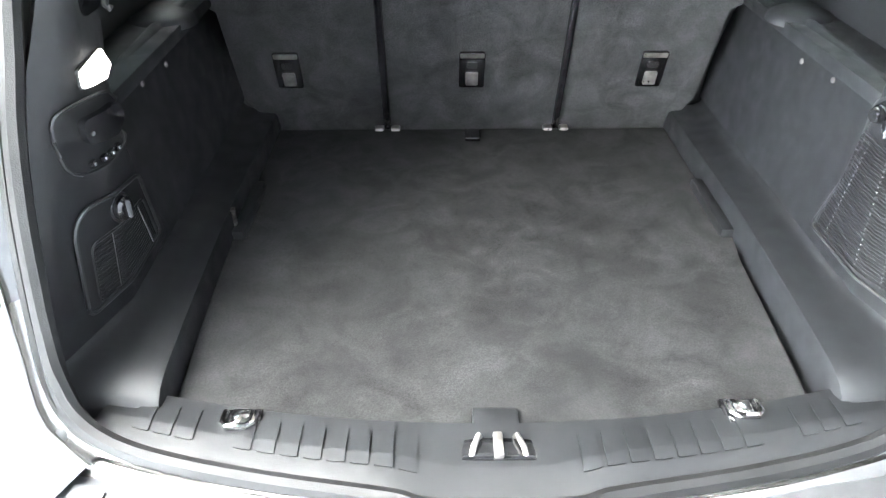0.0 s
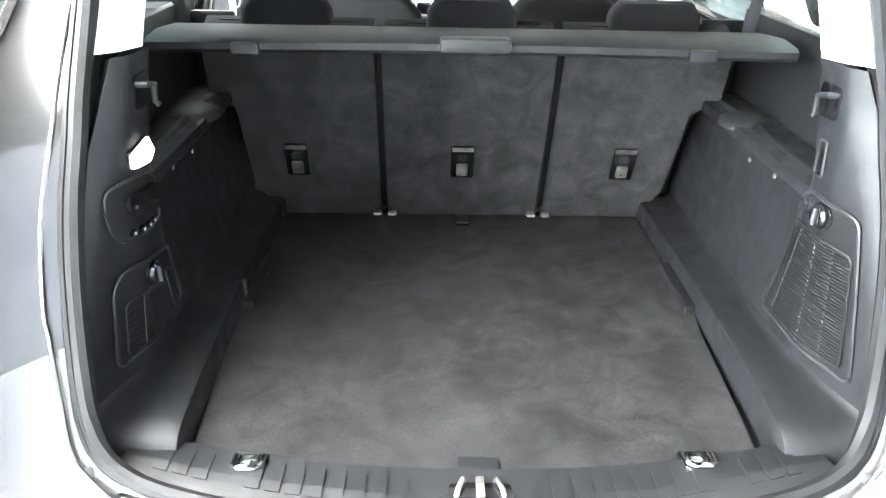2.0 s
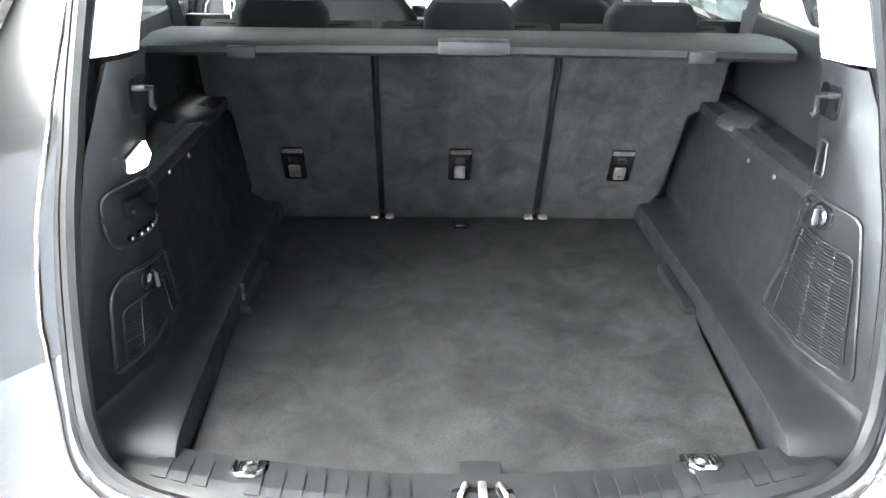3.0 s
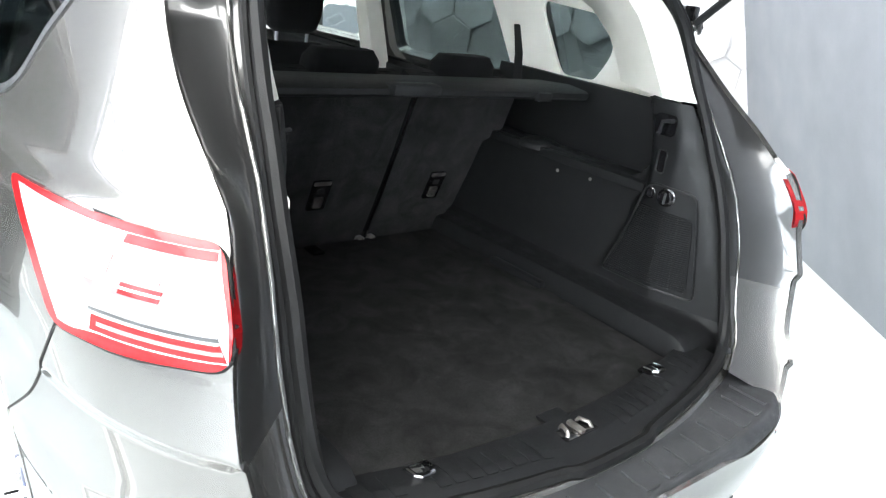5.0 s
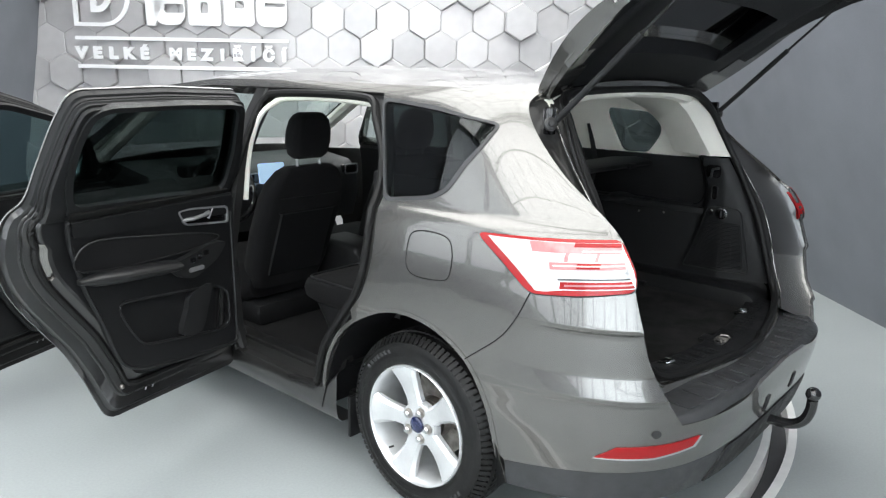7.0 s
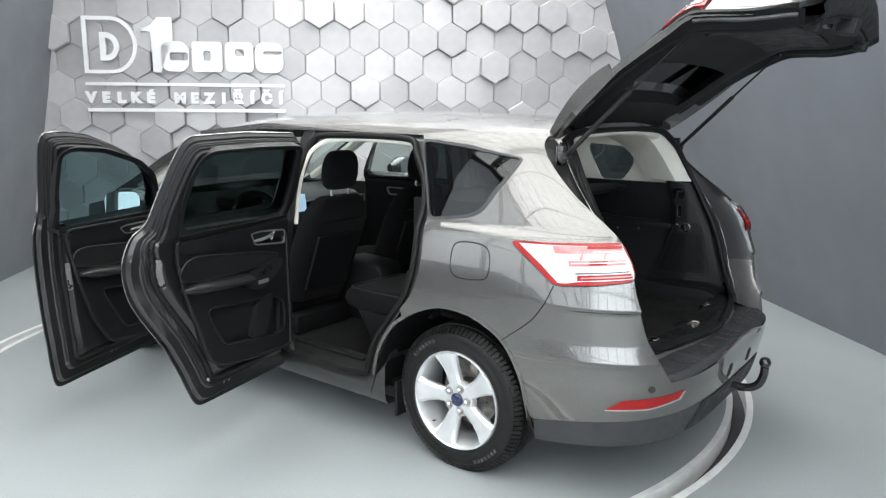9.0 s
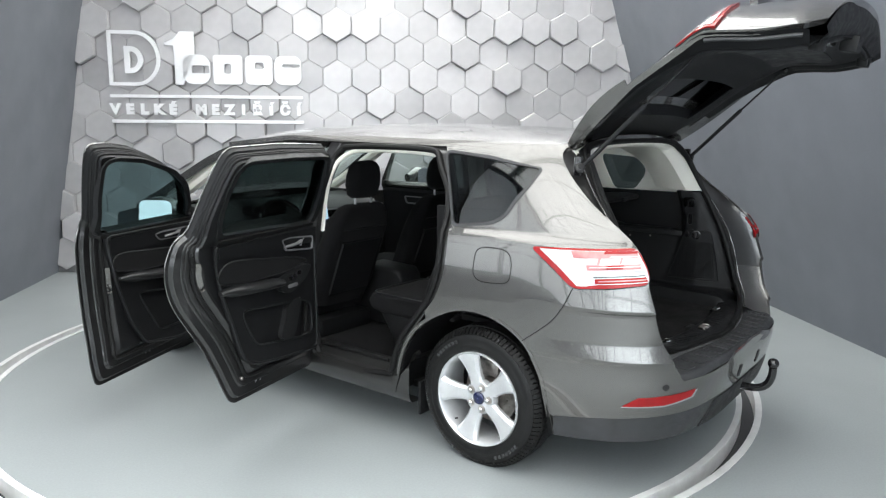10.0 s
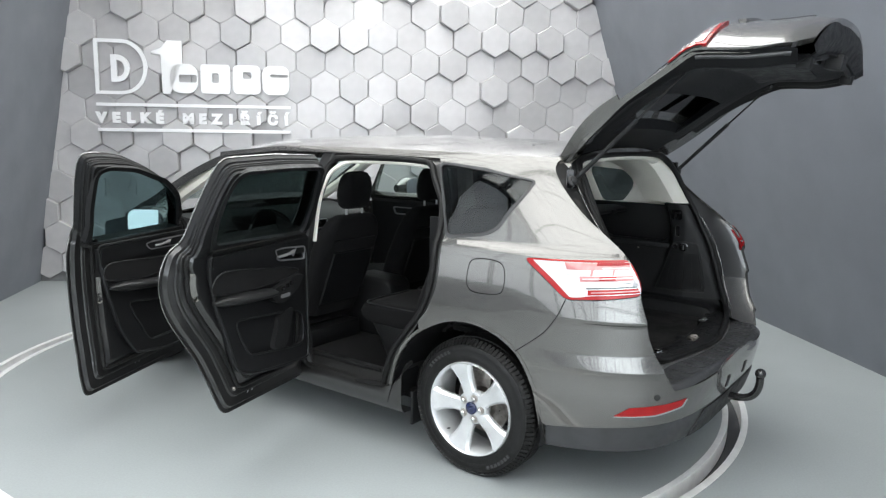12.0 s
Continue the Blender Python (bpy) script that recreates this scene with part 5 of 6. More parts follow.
seal_side = spline(SEAL[5:19], 4)[::-1]
o_run, s_run = evenly(outer, 40), evenly(seal_side, 40)
rings = [[], [], [], []]
for o, q in zip(o_run, s_run):
    fwd = Vector((0, .030, 0))
    rings[0].append(o + Vector((0, .004, 0)))
    rings[1].append(o.lerp(q, .12) + fwd)
    rings[2].append(o.lerp(q, .80) + fwd * .9)
    rings[3].append(q)
# upper and side gutters take the shade-darkened paint, the lower corner the plain one
for s in (1, -1):
    bm = bmesh.new()
    loft(bm, [[(p[0] * s, p[1], p[2]) for p in r[:18]] for r in rings], closed=False)
    part("upper_gutter", bm, PAINT_DIM, car, "shade-darkened painted gutter under the tailgate hinge", 60)
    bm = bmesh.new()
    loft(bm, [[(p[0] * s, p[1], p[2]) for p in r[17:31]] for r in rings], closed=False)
    part("opening_gutter", bm, PAINT_DIM, car, "painted gutter beside the tailgate opening", 60)
    bm = bmesh.new()
    loft(bm, [[(p[0] * s, p[1], p[2]) for p in r[30:]] for r in rings], closed=False)
    part("lower_gutter", bm, PAINT, car, "painted corner under the tailgate seal", 60)
# bright body flange beside the seal, and the hinge plate under the strut
for s in (1, -1):
    bm = bmesh.new()
    tube(bm, [((o.lerp(q, .74).x) * s, o.lerp(q, .74).y + .012, o.lerp(q, .74).z) for o, q in zip(o_run, s_run)][3:], .0045, 6)
    part("body_flange", bm, PAINT, car, "painted flange beside the seal", 60)
    bm = bmesh.new()
    box(bm, *sorted((s * .600, s * .672)), .628, .640, 1.425, 1.495, .006)
    hp_ = part("strut_plate", bm, SATIN, car, "bare metal strut plate")
    for dx, dz in ((.615, 1.485), (.655, 1.437)):
        bm = bmesh.new()
        bmesh.ops.create_uvsphere(bm, u_segments=10, v_segments=6, radius=.007, matrix=Matrix.Translation((s * dx, .627, dz)))
        part("plate_bolt", bm, STEEL, hp_)
# lower painted edge between guard and seal
bm = bmesh.new()
rows = []
for x in np.linspace(-.645, .645, 41):
    k = abs(x) / .6
    g0 = .112 + .120 * (abs(x) / .64) ** 2
    y1 = max(.140 + .084 * (abs(x) / .56) ** 1.8 - .018 * math.exp(-(x / .13) ** 4), g0 + .012)
    rows.append([(x, g0 - .014, .600), (x, g0 - .002, .624), (x, g0 + .004, .628), (x, g0 * .55 + y1 * .45, .624), (x, y1 - .014, .632 + .006 * k ** 3), (x, y1 - .004, .637 + .008 * k ** 3), (x, y1 + .010, .630), (x, y1 + .050, .596)])
loft(bm, rows, closed=False)
part("opening_lip", bm, PAINT, car, "painted lip under the boot sill", 60)
# round buffers on the bumper corners
for s in (-1, 1):
    bm = bmesh.new()
    spin_profile(bm, [(0, .020), (.010, .019), (.014, .012), (.015, .0005)], 20, Matrix.Translation((s * .632, .232, .655)) @ Euler((radians(50), 0, 0)).to_matrix().to_4x4())
    part("tailgate_buffer", bm, GREYPLAST, car, "round grey tailgate buffer")


# ---- tailgate: shaped as it closes, then swung up round its hinges ----
HINGE = Vector((0, .675, 1.575))
GATE_TURN = -82.0
gate_m = Matrix.Translation(HINGE) @ Matrix.Rotation(radians(GATE_TURN), 4, "X") @ Matrix.Translation(-HINGE)
gate_y = smooth_curve([.62, .70, .78, .86, .95, 1.02, 1.08, 1.14, 1.3, 1.45, 1.55, 1.60], [-.030, -.034, -.020, -.004, .006, .015, .05, .118, .318, .488, .595, .650])


def gate_fn(u, z):
    """u across from -1 to 1."""
    hw = smooth_curve([.62, .70, .9, 1.0, 1.13, 1.28, 1.44, 1.52, 1.60], [.64, .70, .77, .785, .757, .745, .705, .66, .60])(z)
    x = u * hw
    return (x, gate_y(z) + .165 * abs(u) ** 3.0 * (1 if z < 1.1 else max(.52, 1 - (z - 1.1) * 2.4)) , z)


def gate_rect(u0, u1, z0, z1):
    return [(u0, z0), (u1, z0), (u1, z1), (u0, z1)]


gate = patch("tailgate", [(-.98, .70), (-.9, .645), (0, .63), (.9, .645), (.98, .70), (1, .8), (1, 1.56), (.9, 1.59), (0, 1.597), (-.9, 1.59), (-1, 1.56), (-1, .8)], gate_fn, PAINT, car, "open dark grey tailgate", step=.045, thick=.025, holes=[gate_rect(-.86, .86, 1.13, 1.50)])
gate.matrix_basis = gate_m
patch("rear_window", gate_rect(-.875, .875, 1.12, 1.51), gate_fn, GLASS_REAR, gate, "dark rear window", step=.06, thick=.004, lift=.003)
# spoiler lip at the top edge
patch("spoiler", soften([(-1.0, 1.30), (-.80, 1.44), (.80, 1.44), (1.0, 1.30), (1.0, 1.60), (.6, 1.615), (-.6, 1.615), (-1.0, 1.60)], .02, 3),
      lambda u, z: (gate_fn(u, z)[0] * 1.012, gate_fn(u, z)[1] - .010 - .052 * max(0.0, math.sin(math.pi * min(1.0, max(0.0, (1.615 - z) / .32)))) ** .8, z + .010), PAINT, gate, "roof spoiler", step=.035, thick=.05)
for s in (-1, 1):
    lampg = patch("tailgate_lamp", [(s * .60, 1.010), (s * .985, .985), (s * .985, 1.125), (s * .64, 1.105)], gate_fn, RED, gate, "red and clear lamp on the tailgate", step=.035, thick=.03, lift=.010)
    patch("clear_lens", [(s * .65, 1.022), (s * .962, 1.002), (s * .962, 1.108), (s * .68, 1.093)], gate_fn, CLEAR, lampg, "clear lens", step=.035, thick=.004, lift=.012)
# pressing above the number plate and the plate's recess edge
patch("tailgate_strip", gate_rect(-.55, .55, .955, .985), gate_fn, PAINT, gate, "bright strip across the tailgate", step=.05, thick=.02, lift=.012)
# the recess's shade is this sheet's darkened colour
patch("plate_recess", gate_rect(-.36, .36, .74, .90), gate_fn, PAINT_DARK, gate, "", step=.05, thick=.006, lift=.006)
# inner lining: black, deep at the bottom
def lining_fn(u, z):
    p = gate_fn(u * .93, z)
    d = .110 + .065 * math.exp(-((z - .80) / .20) ** 2) + .045 * math.exp(-((z - 1.05) / .12) ** 2)
    d *= (1 - .55 * min(1.0, max(0.0, (z - 1.15) / .35))) * max(.62, 1 - abs(u) ** 8)
    return (p[0], p[1] + d, p[2])


patch("tailgate_lining", [(-1, .68), (-.9, .65), (.9, .65), (1, .68), (1, 1.57), (-1, 1.57)], lining_fn, BLUESEAT, gate, "black tailgate lining", step=.04, thick=.006, flip=True, holes=[gate_rect(-.66, .66, 1.25, 1.45)])
bm = bmesh.new()
edge_ = resample(gate_rect(-.66, .66, 1.25, 1.45), .08)
loft(bm, [[lining_fn(*p) for p in edge_], [tuple(Vector(gate_fn(p[0] * 1.02, p[1])) + Vector((0, .006, 0))) for p in edge_]], cap=False)
part("window_reveal", bm, BLUESEAT, gate, "", 60)
# side edge between skin and lining
for s in (-1, 1):
    bm = bmesh.new()
    A, B, C = [], [], []
    for z in np.linspace(.68, 1.57, 26):
        A.append(Vector(gate_fn(s * .995, z)) + Vector((0, .012, 0)))
        B.append((Vector(gate_fn(s * .985, z)) + Vector(lining_fn(s, z))) / 2 + Vector((-.004 * s, .01, 0)))
        C.append(Vector(lining_fn(s * .995, z)))
    loft(bm, [A, B, C], closed=False)
    part("tailgate_edge", bm, BLUESEAT, gate, "", 60)
    bm = bmesh.new()
    rows = [[Vector(lining_fn(s * u, z)) + Vector((0, o, 0)) for u, o in ((.80, .0), (.83, .022), (.90, .026), (.94, .004))] for z in np.linspace(.72, 1.02, 10)]
    loft(bm, rows, closed=False)
    part("lining_rib", bm, BLUESEAT, gate, "", 50)
bm = bmesh.new()
A, B = [], []
for u in np.linspace(-.95, .95, 30):
    A.append(Vector(gate_fn(u, .64)) + Vector((0, .01, 0)))
    B.append(Vector(lining_fn(u, .66)))
loft(bm, [A, [(a + b) / 2 + Vector((0, 0, -.02)) for a, b in zip(A, B)], B], closed=False)
part("tailgate_bottom_edge", bm, BLACK, gate, "", 60)
# bright weather strip along each side, black lamp ends, and the folded lower rim
for s in (-1, 1):
    bm = bmesh.new()
    tube(bm, [Vector(lining_fn(s * .99, z)) * .45 + Vector(gate_fn(s * .99, z)) * .55 + Vector((s * .010, .004, 0)) for z in np.linspace(.70, 1.02, 14)], .0085, 7)
    part("side_strip", bm, GREYPLAST, gate, "pale strip along the tailgate's side", 60)
    bm = bmesh.new()
    rows = []
    for z in np.linspace(1.00, 1.13, 6):
        a, b = Vector(gate_fn(s * .99, z)), Vector(lining_fn(s * .97, z))
        rows.append([a + Vector((s * .006, -.004, 0)), a.lerp(b, .3) + Vector((s * .010, 0, 0)), a.lerp(b, .62) + Vector((s * .004, 0, 0))])
    loft(bm, rows, closed=False)
    part("lamp_end", bm, BLACK_SATIN, gate, "black end of the lamp", 60)
    for z, r in ((1.075, .016), (1.105, .010), (1.16, .007)):
        bm = bmesh.new()
        bmesh.ops.create_uvsphere(bm, u_segments=12, v_segments=8, radius=r, matrix=Matrix.Translation(Vector(lining_fn(s * .93, z)) + Vector((s * .012, .002, 0))))
        part("lining_plug", bm, BLACK, gate)
    bm = bmesh.new()
    tube(bm, [Vector(lining_fn(s * u, z)) + Vector((0, .006, 0)) for u, z in ((.88, .70), (.80, .675), (.55, .668), (.30, .672))], .012, 7)
    part("lower_rim", bm, BLACK, gate, "", 60)
    bm = bmesh.new()
    box(bm, s * .50 - .03, s * .50 + .03, .145, .205, .655, .71, .012)
    part("lower_bracket", bm, BLACK, gate)
patch("lining_panel", soften([(-.62, .80), (.62, .80), (.66, 1.08), (-.66, 1.08)], .05, 4), lining_fn, BLACK, gate, "raised middle of the lining", step=.06, thick=.010, lift=0.008, flip=True)
# latch and grab handle and button cover in the lining
bm = bmesh.new()
box(bm, -.05, .05, .10, .17, .625, .70, .012)
part("tailgate_latch", bm, BLACK, gate)
bm = bmesh.new()
box(bm, -.20, -.09, .120, .160, .70, .745, .012)
part("grab_recess", bm, GLOSS, gate)
# hinges
for s in (-1, 1):
    bm = bmesh.new()
    tube(bm, [(s * .42, .74, 1.545), (s * .42, .70, 1.585), (s * .42, .655, 1.60), (s * .42, .62, 1.64)], .018, 8)
    part("tailgate_hinge", bm, BLACK, car, "black tailgate hinge")
# gas struts
for s in (-1, 1):
    b0 = Vector((s * .672, .600, 1.447))
    b1 = gate_m @ (Vector(lining_fn(s * .90, 1.06)) + Vector((0, .006, 0)))
    mid = b0.lerp(b1, .56)
    bm = bmesh.new()
    tube(bm, [b0, mid], .0105, 10)
    st = part("gas_strut", bm, BLACK, car, "black gas strut")
    bm = bmesh.new()
    tube(bm, [mid, b1], .005, 8)
    part("strut_rod", bm, BLACK, st)
    bm = bmesh.new()
    bmesh.ops.create_uvsphere(bm, u_segments=12, v_segments=8, radius=.013, matrix=Matrix.Translation(b1))
    part("strut_joint", bm, GLOSS, st)
    bm = bmesh.new()
    bmesh.ops.create_uvsphere(bm, u_segments=12, v_segments=8, radius=.016, matrix=Matrix.Translation(b0))
    part("strut_joint", bm, GLOSS, st)
    bm = bmesh.new()
    box(bm, b0.x - .012, b0.x + .012, b0.y - .004, b0.y + .03, b0.z - .035, b0.z + .05, .006)
    part("strut_bracket", bm, GLOSS, st)
    bm = bmesh.new()
    spin_profile(bm, [(-.004, .023), (.004, .022), (.007, .018), (.007, .011), (.012, .010), (.012, .0005)], 24, Matrix.Translation((s * .692, .596, 1.448)) @ Vector((s * .55, -.75, .30)).to_track_quat("Z", "Y").to_matrix().to_4x4())
    part("strut_bolt", bm, PAINT_DARK, st, "round dark bolt plate", 40)

# tow bar
bm = bmesh.new()
tube(bm, spline([(0, .20, .36), (0, .06, .372), (-.002, -.04, .378), (-.004, -.088, .405), (-.004, -.108, .45), (-.004, -.111, .495)], 5), .019, 12)
tow = part("tow_bar", bm, GLOSS, car, "black swan-neck tow bar with ball")
bm = bmesh.new()
bmesh.ops.create_uvsphere(bm, u_segments=20, v_segments=14, radius=.026, matrix=Matrix.Translation((-.004, -.111, .516)))
part("tow_ball", bm, GLOSS, tow)


# ---- left doors: shaped as they close, then swung open ----
def door_matrix(hy, deg, hx=-.925):
    return Matrix.Translation((hx, hy, 0)) @ Matrix.Rotation(radians(-deg), 4, "Z") @ Matrix.Translation((-hx, -hy, 0))


def left_door(name, label, raw, window_raw, trim_raw, hy, deg, rear, lay):
    """A door shaped as it closes and swung open. lay gives the places of its fittings, as (a, z) on the flank."""
    outline, window, trim = soften(raw, .045, 4), soften(window_raw, .035, 3), soften(trim_raw, .045, 4)
    deep = soften(grown(raw, -.15), .045, 4)

    def ring(d):
        """The outline set in by d; the window frame is slimmer than the door below it."""
        out = []
        for p, q in zip(outline, deep):
            k = float(np.interp(p[1], [.5, 1.04, 1.15, 1.22], [1.05, 1.0, .34, .15])) * d / .15
            out.append((p[0] + (q[0] - p[0]) * k, p[1] + (q[1] - p[1]) * k))
        return out

    def inner_pt(a, z, off):
        p, n = Vector(skin_l(a, z)), (Vector(skin_l(a + .01, z)) - Vector(skin_l(a - .01, z))).cross(Vector(skin_l(a, z + .01)) - Vector(skin_l(a, z - .01))).normalized()
        return p + n * off

    d = patch(name, outline, skin_l, PAINT, car, label, step=.04, thick=.006, holes=[grown(window, .012)])
    d.matrix_basis = door_matrix(hy, deg)
    # stepped, painted rim from the skin's hem to the inner panel, darkened for shade
    bm = bmesh.new()
    steps = ((0, .007), (.016, .008), (.024, .030), (.060, .036), (.069, .055), (.096, .060), (.109, .064), (.136, .088), (.15, .090))
    loft(bm, [[inner_pt(a, z, o) for a, z in ring(i)] for i, o in steps], cap=False)
    top = bm.copy()
    bmesh.ops.delete(bm, geom=[f for f in bm.faces if f.calc_center_median().z > 1.14], context="FACES")
    bmesh.ops.delete(top, geom=[f for f in top.faces if f.calc_center_median().z <= 1.14], context="FACES")
    part("door_rim", bm, SHELL, d, "stepped rim in shade-darkened paint", 28)
    part("frame_rim", top, BLACK_SOFT, d, "black window frame rim", 28)
    patch("door_shell", ring(.148), skin_l, BLACK_SOFT, d, "black inner door panel", step=.05, thick=.010, lift=-.080, holes=[grown(window, .006)])
    # window surround, glass and belt strip
    patch("window_seal", grown(window, .020), skin_l, BLACK, d, "black window surround", step=.05, thick=.030, lift=-.068, holes=[grown(window, -.006)])
    patch("door_glass", grown(window, .002), skin_l, GLASS_DARK if rear else GLASS_GREEN, d, "dark privacy glass" if rear else "clear door glass", step=.08, thick=.004, lift=-.078)
    zb = min(p[1] for p in window)
    low = [p[0] for p in window if p[1] < zb + .02]
    patch("belt_strip", [(min(low) - .02, zb - .014), (max(low) + .01, zb - .014), (max(low) + .01, zb + .008), (min(low) - .02, zb + .008)], skin_l, RUBBER, d, "black window belt strip", step=.06, thick=.108, lift=.002)
    # rubber seals on the rim's steps
    for i, o, r, kind in ((.070, .046, .008, "outer_seal"), (.102, .070, .012, "door_seal")):
        bm = bmesh.new()
        line = ring(i)
        tube(bm, [inner_pt(a, z, o) for a, z in line], r, 7, True, radii=[r * float(np.interp(z, [1.05, 1.2], [1, .5])) for a, z in line])
        part(kind, bm, RUBBER, d)
    # inner trim with a deep pocket
    pocket = soften(lay["pocket"], .05, 4)
    t = patch("door_trim", trim, skin_l, BLACK_SOFT, d, "black inner door trim", step=.05, thick=.028, lift=-.084, holes=[pocket])
    a0, a1 = min(p[0] for p in trim), max(p[0] for p in trim)
    patch("door_pocket", grown(pocket, .010), skin_l, BLACK, t, "", step=.06, thick=.004, lift=-.076)
    bm = bmesh.new()
    tube(bm, [inner_pt(a, z, .112) for a, z in pocket], .006, 6, True)
    part("pocket_lip", bm, BLACK, t)
    bm = bmesh.new()
    tube(bm, [inner_pt(a, z, .110) for a, z in trim], .009, 7, True)
    part("trim_edge", bm, BLACK, t)
    if lay["panel"]:
        patch("speaker_panel", spline(lay["panel"], 3, True), skin_l, BLACK_SATIN, t, "satin black pocket panel", step=.04, thick=.040, lift=-.078)
    # soft upper shoulder under the window
    zt = max(p[1] for p in trim)
    patch("trim_shoulder", soften([(a0 + .012, zt - .10), (a1 - .01, zt - .125), (a1 - .01, zt - .018), (a0 + .006, zt - .010)], .02, 3), skin_l, BLACK_SOFT, t, "", step=.05, thick=.010, lift=-.112)
    # padded insert with its seam
    ins = spline(lay["insert"], 4, True)
    patch("trim_insert", ins, skin_l, FABRIC, t, "", step=.05, thick=.007, lift=-.112)
    bm = bmesh.new()
    tube(bm, [inner_pt(a, z, .119) for a, z in ins], .0035, 5, True)
    part("insert_seam", bm, BLACK_SATIN, t)
    # arm rest: a long pad that thickens towards the front
    b0, z0, b1, z1 = lay["arm"]
    bm = bmesh.new()
    rows = []
    for k in range(13):
        f = k / 12
        a, z = b0 + (b1 - b0) * f, z0 + (z1 - z0) * f
        h, dep = .010 + .020 * min(1, f * 5) * (1 - .35 * max(0, f - .8) / .2), .022 + .034 * min(1, f * 3)
        rows.append([inner_pt(a, z + h * math.sin(q), .114 + dep * max(-.25, math.cos(q))) for q in np.linspace(-math.pi, math.pi, 14, endpoint=False)])
    loft(bm, rows)
    arm = part("arm_rest", bm, BLACK_SATIN, t, "", 60)
    bm = bmesh.new()
    tube(bm, [inner_pt(b0 + (b1 - b0) * f, z0 + (z1 - z0) * f + .004, .170) for f in np.linspace(.36, .97, 8)], .0014, 4)
    part("arm_stitch", bm, STITCH, arm)
    # handle in its bright surround
    hp = lay["bezel"]
    ha, hz = float(np.mean([p[0] for p in hp])), float(np.mean([p[1] for p in hp]))
    patch("handle_bezel", soften(hp, .022, 3), skin_l, SATIN, t, "satin silver handle surround", step=.05, thick=.012, lift=-.112, holes=[soften(grown(hp, -.009), .016, 3)])
    patch("handle_cup", grown(hp, -.007), skin_l, GLOSS, t, "", step=.05, thick=.004, lift=-.112)
    bm = bmesh.new()
    tube(bm, [inner_pt(ha - .10, hz - .008, .118), inner_pt(ha - .06, hz - .004, .130), inner_pt(ha, hz + .004, .134), inner_pt(ha + .03, hz + .010, .126)], .011, 8, squash=.7)
    part("door_lever", bm, SATIN, t)
    bm = bmesh.new()
    tube(bm, [inner_pt(ha + .035, hz - .022, .120), inner_pt(ha + .055, hz + .022, .120)], .005, 6)
    part("lock_tab", bm, SATIN, t)
    # switch pod
    patch("switch_pod", soften(lay["pod"], .03, 3), skin_l, BLACK_SATIN, t, "", step=.04, thick=.034, lift=-.110)
    pa, pz = float(np.mean([p[0] for p in lay["pod"]])), float(np.mean([p[1] for p in lay["pod"]]))
    for k in range(3 if rear else 4):
        patch("window_switch", rounded(pa - .05 + k * .036, pa - .024 + k * .036, pz - .004 + k * .010, pz + .018 + k * .010, .004, 2), skin_l, GLOSS, t, "", step=.04, thick=.004, lift=-.144)
    patch("pull_cup", rounded(pa - .06, pa + .02, pz - .046, pz - .026, .008, 3), skin_l, SATIN, t, "small satin pull edge", step=.04, thick=.004, lift=-.144)
    # latch and its painted plate on the shut face
    i0 = min(range(len(outline)), key=lambda i: outline[i][0] + abs(outline[i][1] - .95) * .6)
    q = ring(.122)

    def shut(z, off):
        i = min((k for k in range(len(q)) if abs(q[k][0] - q[i0][0]) < .35), key=lambda k: abs(q[k][1] - z) + (1 if q[k][0] > a0 + .12 else 0))
        j = (i + 1) % len(q) if (q[(i + 1) % len(q)][1] - q[i][1]) * (z - q[i][1]) > 0 else i - 1
        f = (z - q[i][1]) / (q[j][1] - q[i][1]) if abs(q[j][1] - q[i][1]) > 1e-6 else 0
        return inner_pt(q[i][0] + (q[j][0] - q[i][0]) * f + (off - .076) * 1.12, z, off - .002 + .005)

    zl = lay["latch"]
    bm = bmesh.new()
    rows = [[shut(z, .064), shut(z, .088)] for z in np.linspace(zl, zl + .13, 7)]
    loft(bm, rows, closed=False)
    for v in bm.verts:
        v.co += Vector((.001, -.004, 0))
    part("latch_plate", bm, PAINT, d, "bright painted plate over the latch", 30)
    m = shut(zl - .004, .076)
    for dz in (.038, .024):
        bm = bmesh.new()
        bmesh.ops.create_uvsphere(bm, u_segments=10, v_segments=6, radius=.006, matrix=Matrix.Translation(m + Vector((0, -.004, dz))))
        part("latch_screw", bm, BLACK, d)
    bm = bmesh.new()
    tube(bm, [m + Vector((-.016, -.004, .006)), m + Vector((-.008, -.006, -.006)), m + Vector((.012, -.006, -.006)), m + Vector((.020, -.004, .004))], .0045, 6)
    part("door_latch", bm, STEEL, d, "steel latch claw")
    bm = bmesh.new()
    box(bm, m.x - .012, m.x + .016, m.y - .003, m.y + .004, m.z - .002, m.z + .018, .002)
    part("latch_mouth", bm, BLACK, d)
    # drain slots and a plug near the bottom edge
    zb0 = min(p[1] for p in raw)
    for k in range(2):
        bm = bmesh.new()
        p0, p1 = inner_pt(a0 + .30 + .035 * k, zb0 + .055, .040), inner_pt(a0 + .32 + .035 * k, zb0 + .085, .048)
        tube(bm, [p0, p1], .003, 5)
        part("drain_slot", bm, SATIN, d)
    bm = bmesh.new()
    bmesh.ops.create_uvsphere(bm, u_segments=12, v_segments=6, radius=.010, matrix=Matrix.Translation(inner_pt(a0 + .19, zb0 + .11, .062)))
    part("rim_plug", bm, STEEL, d)
    return d


def drawn(pts, a_fix, k):
    """Outline stretched along the car about a_fix."""
    return [(a_fix + (a - a_fix) * k, z) for a, z in pts]


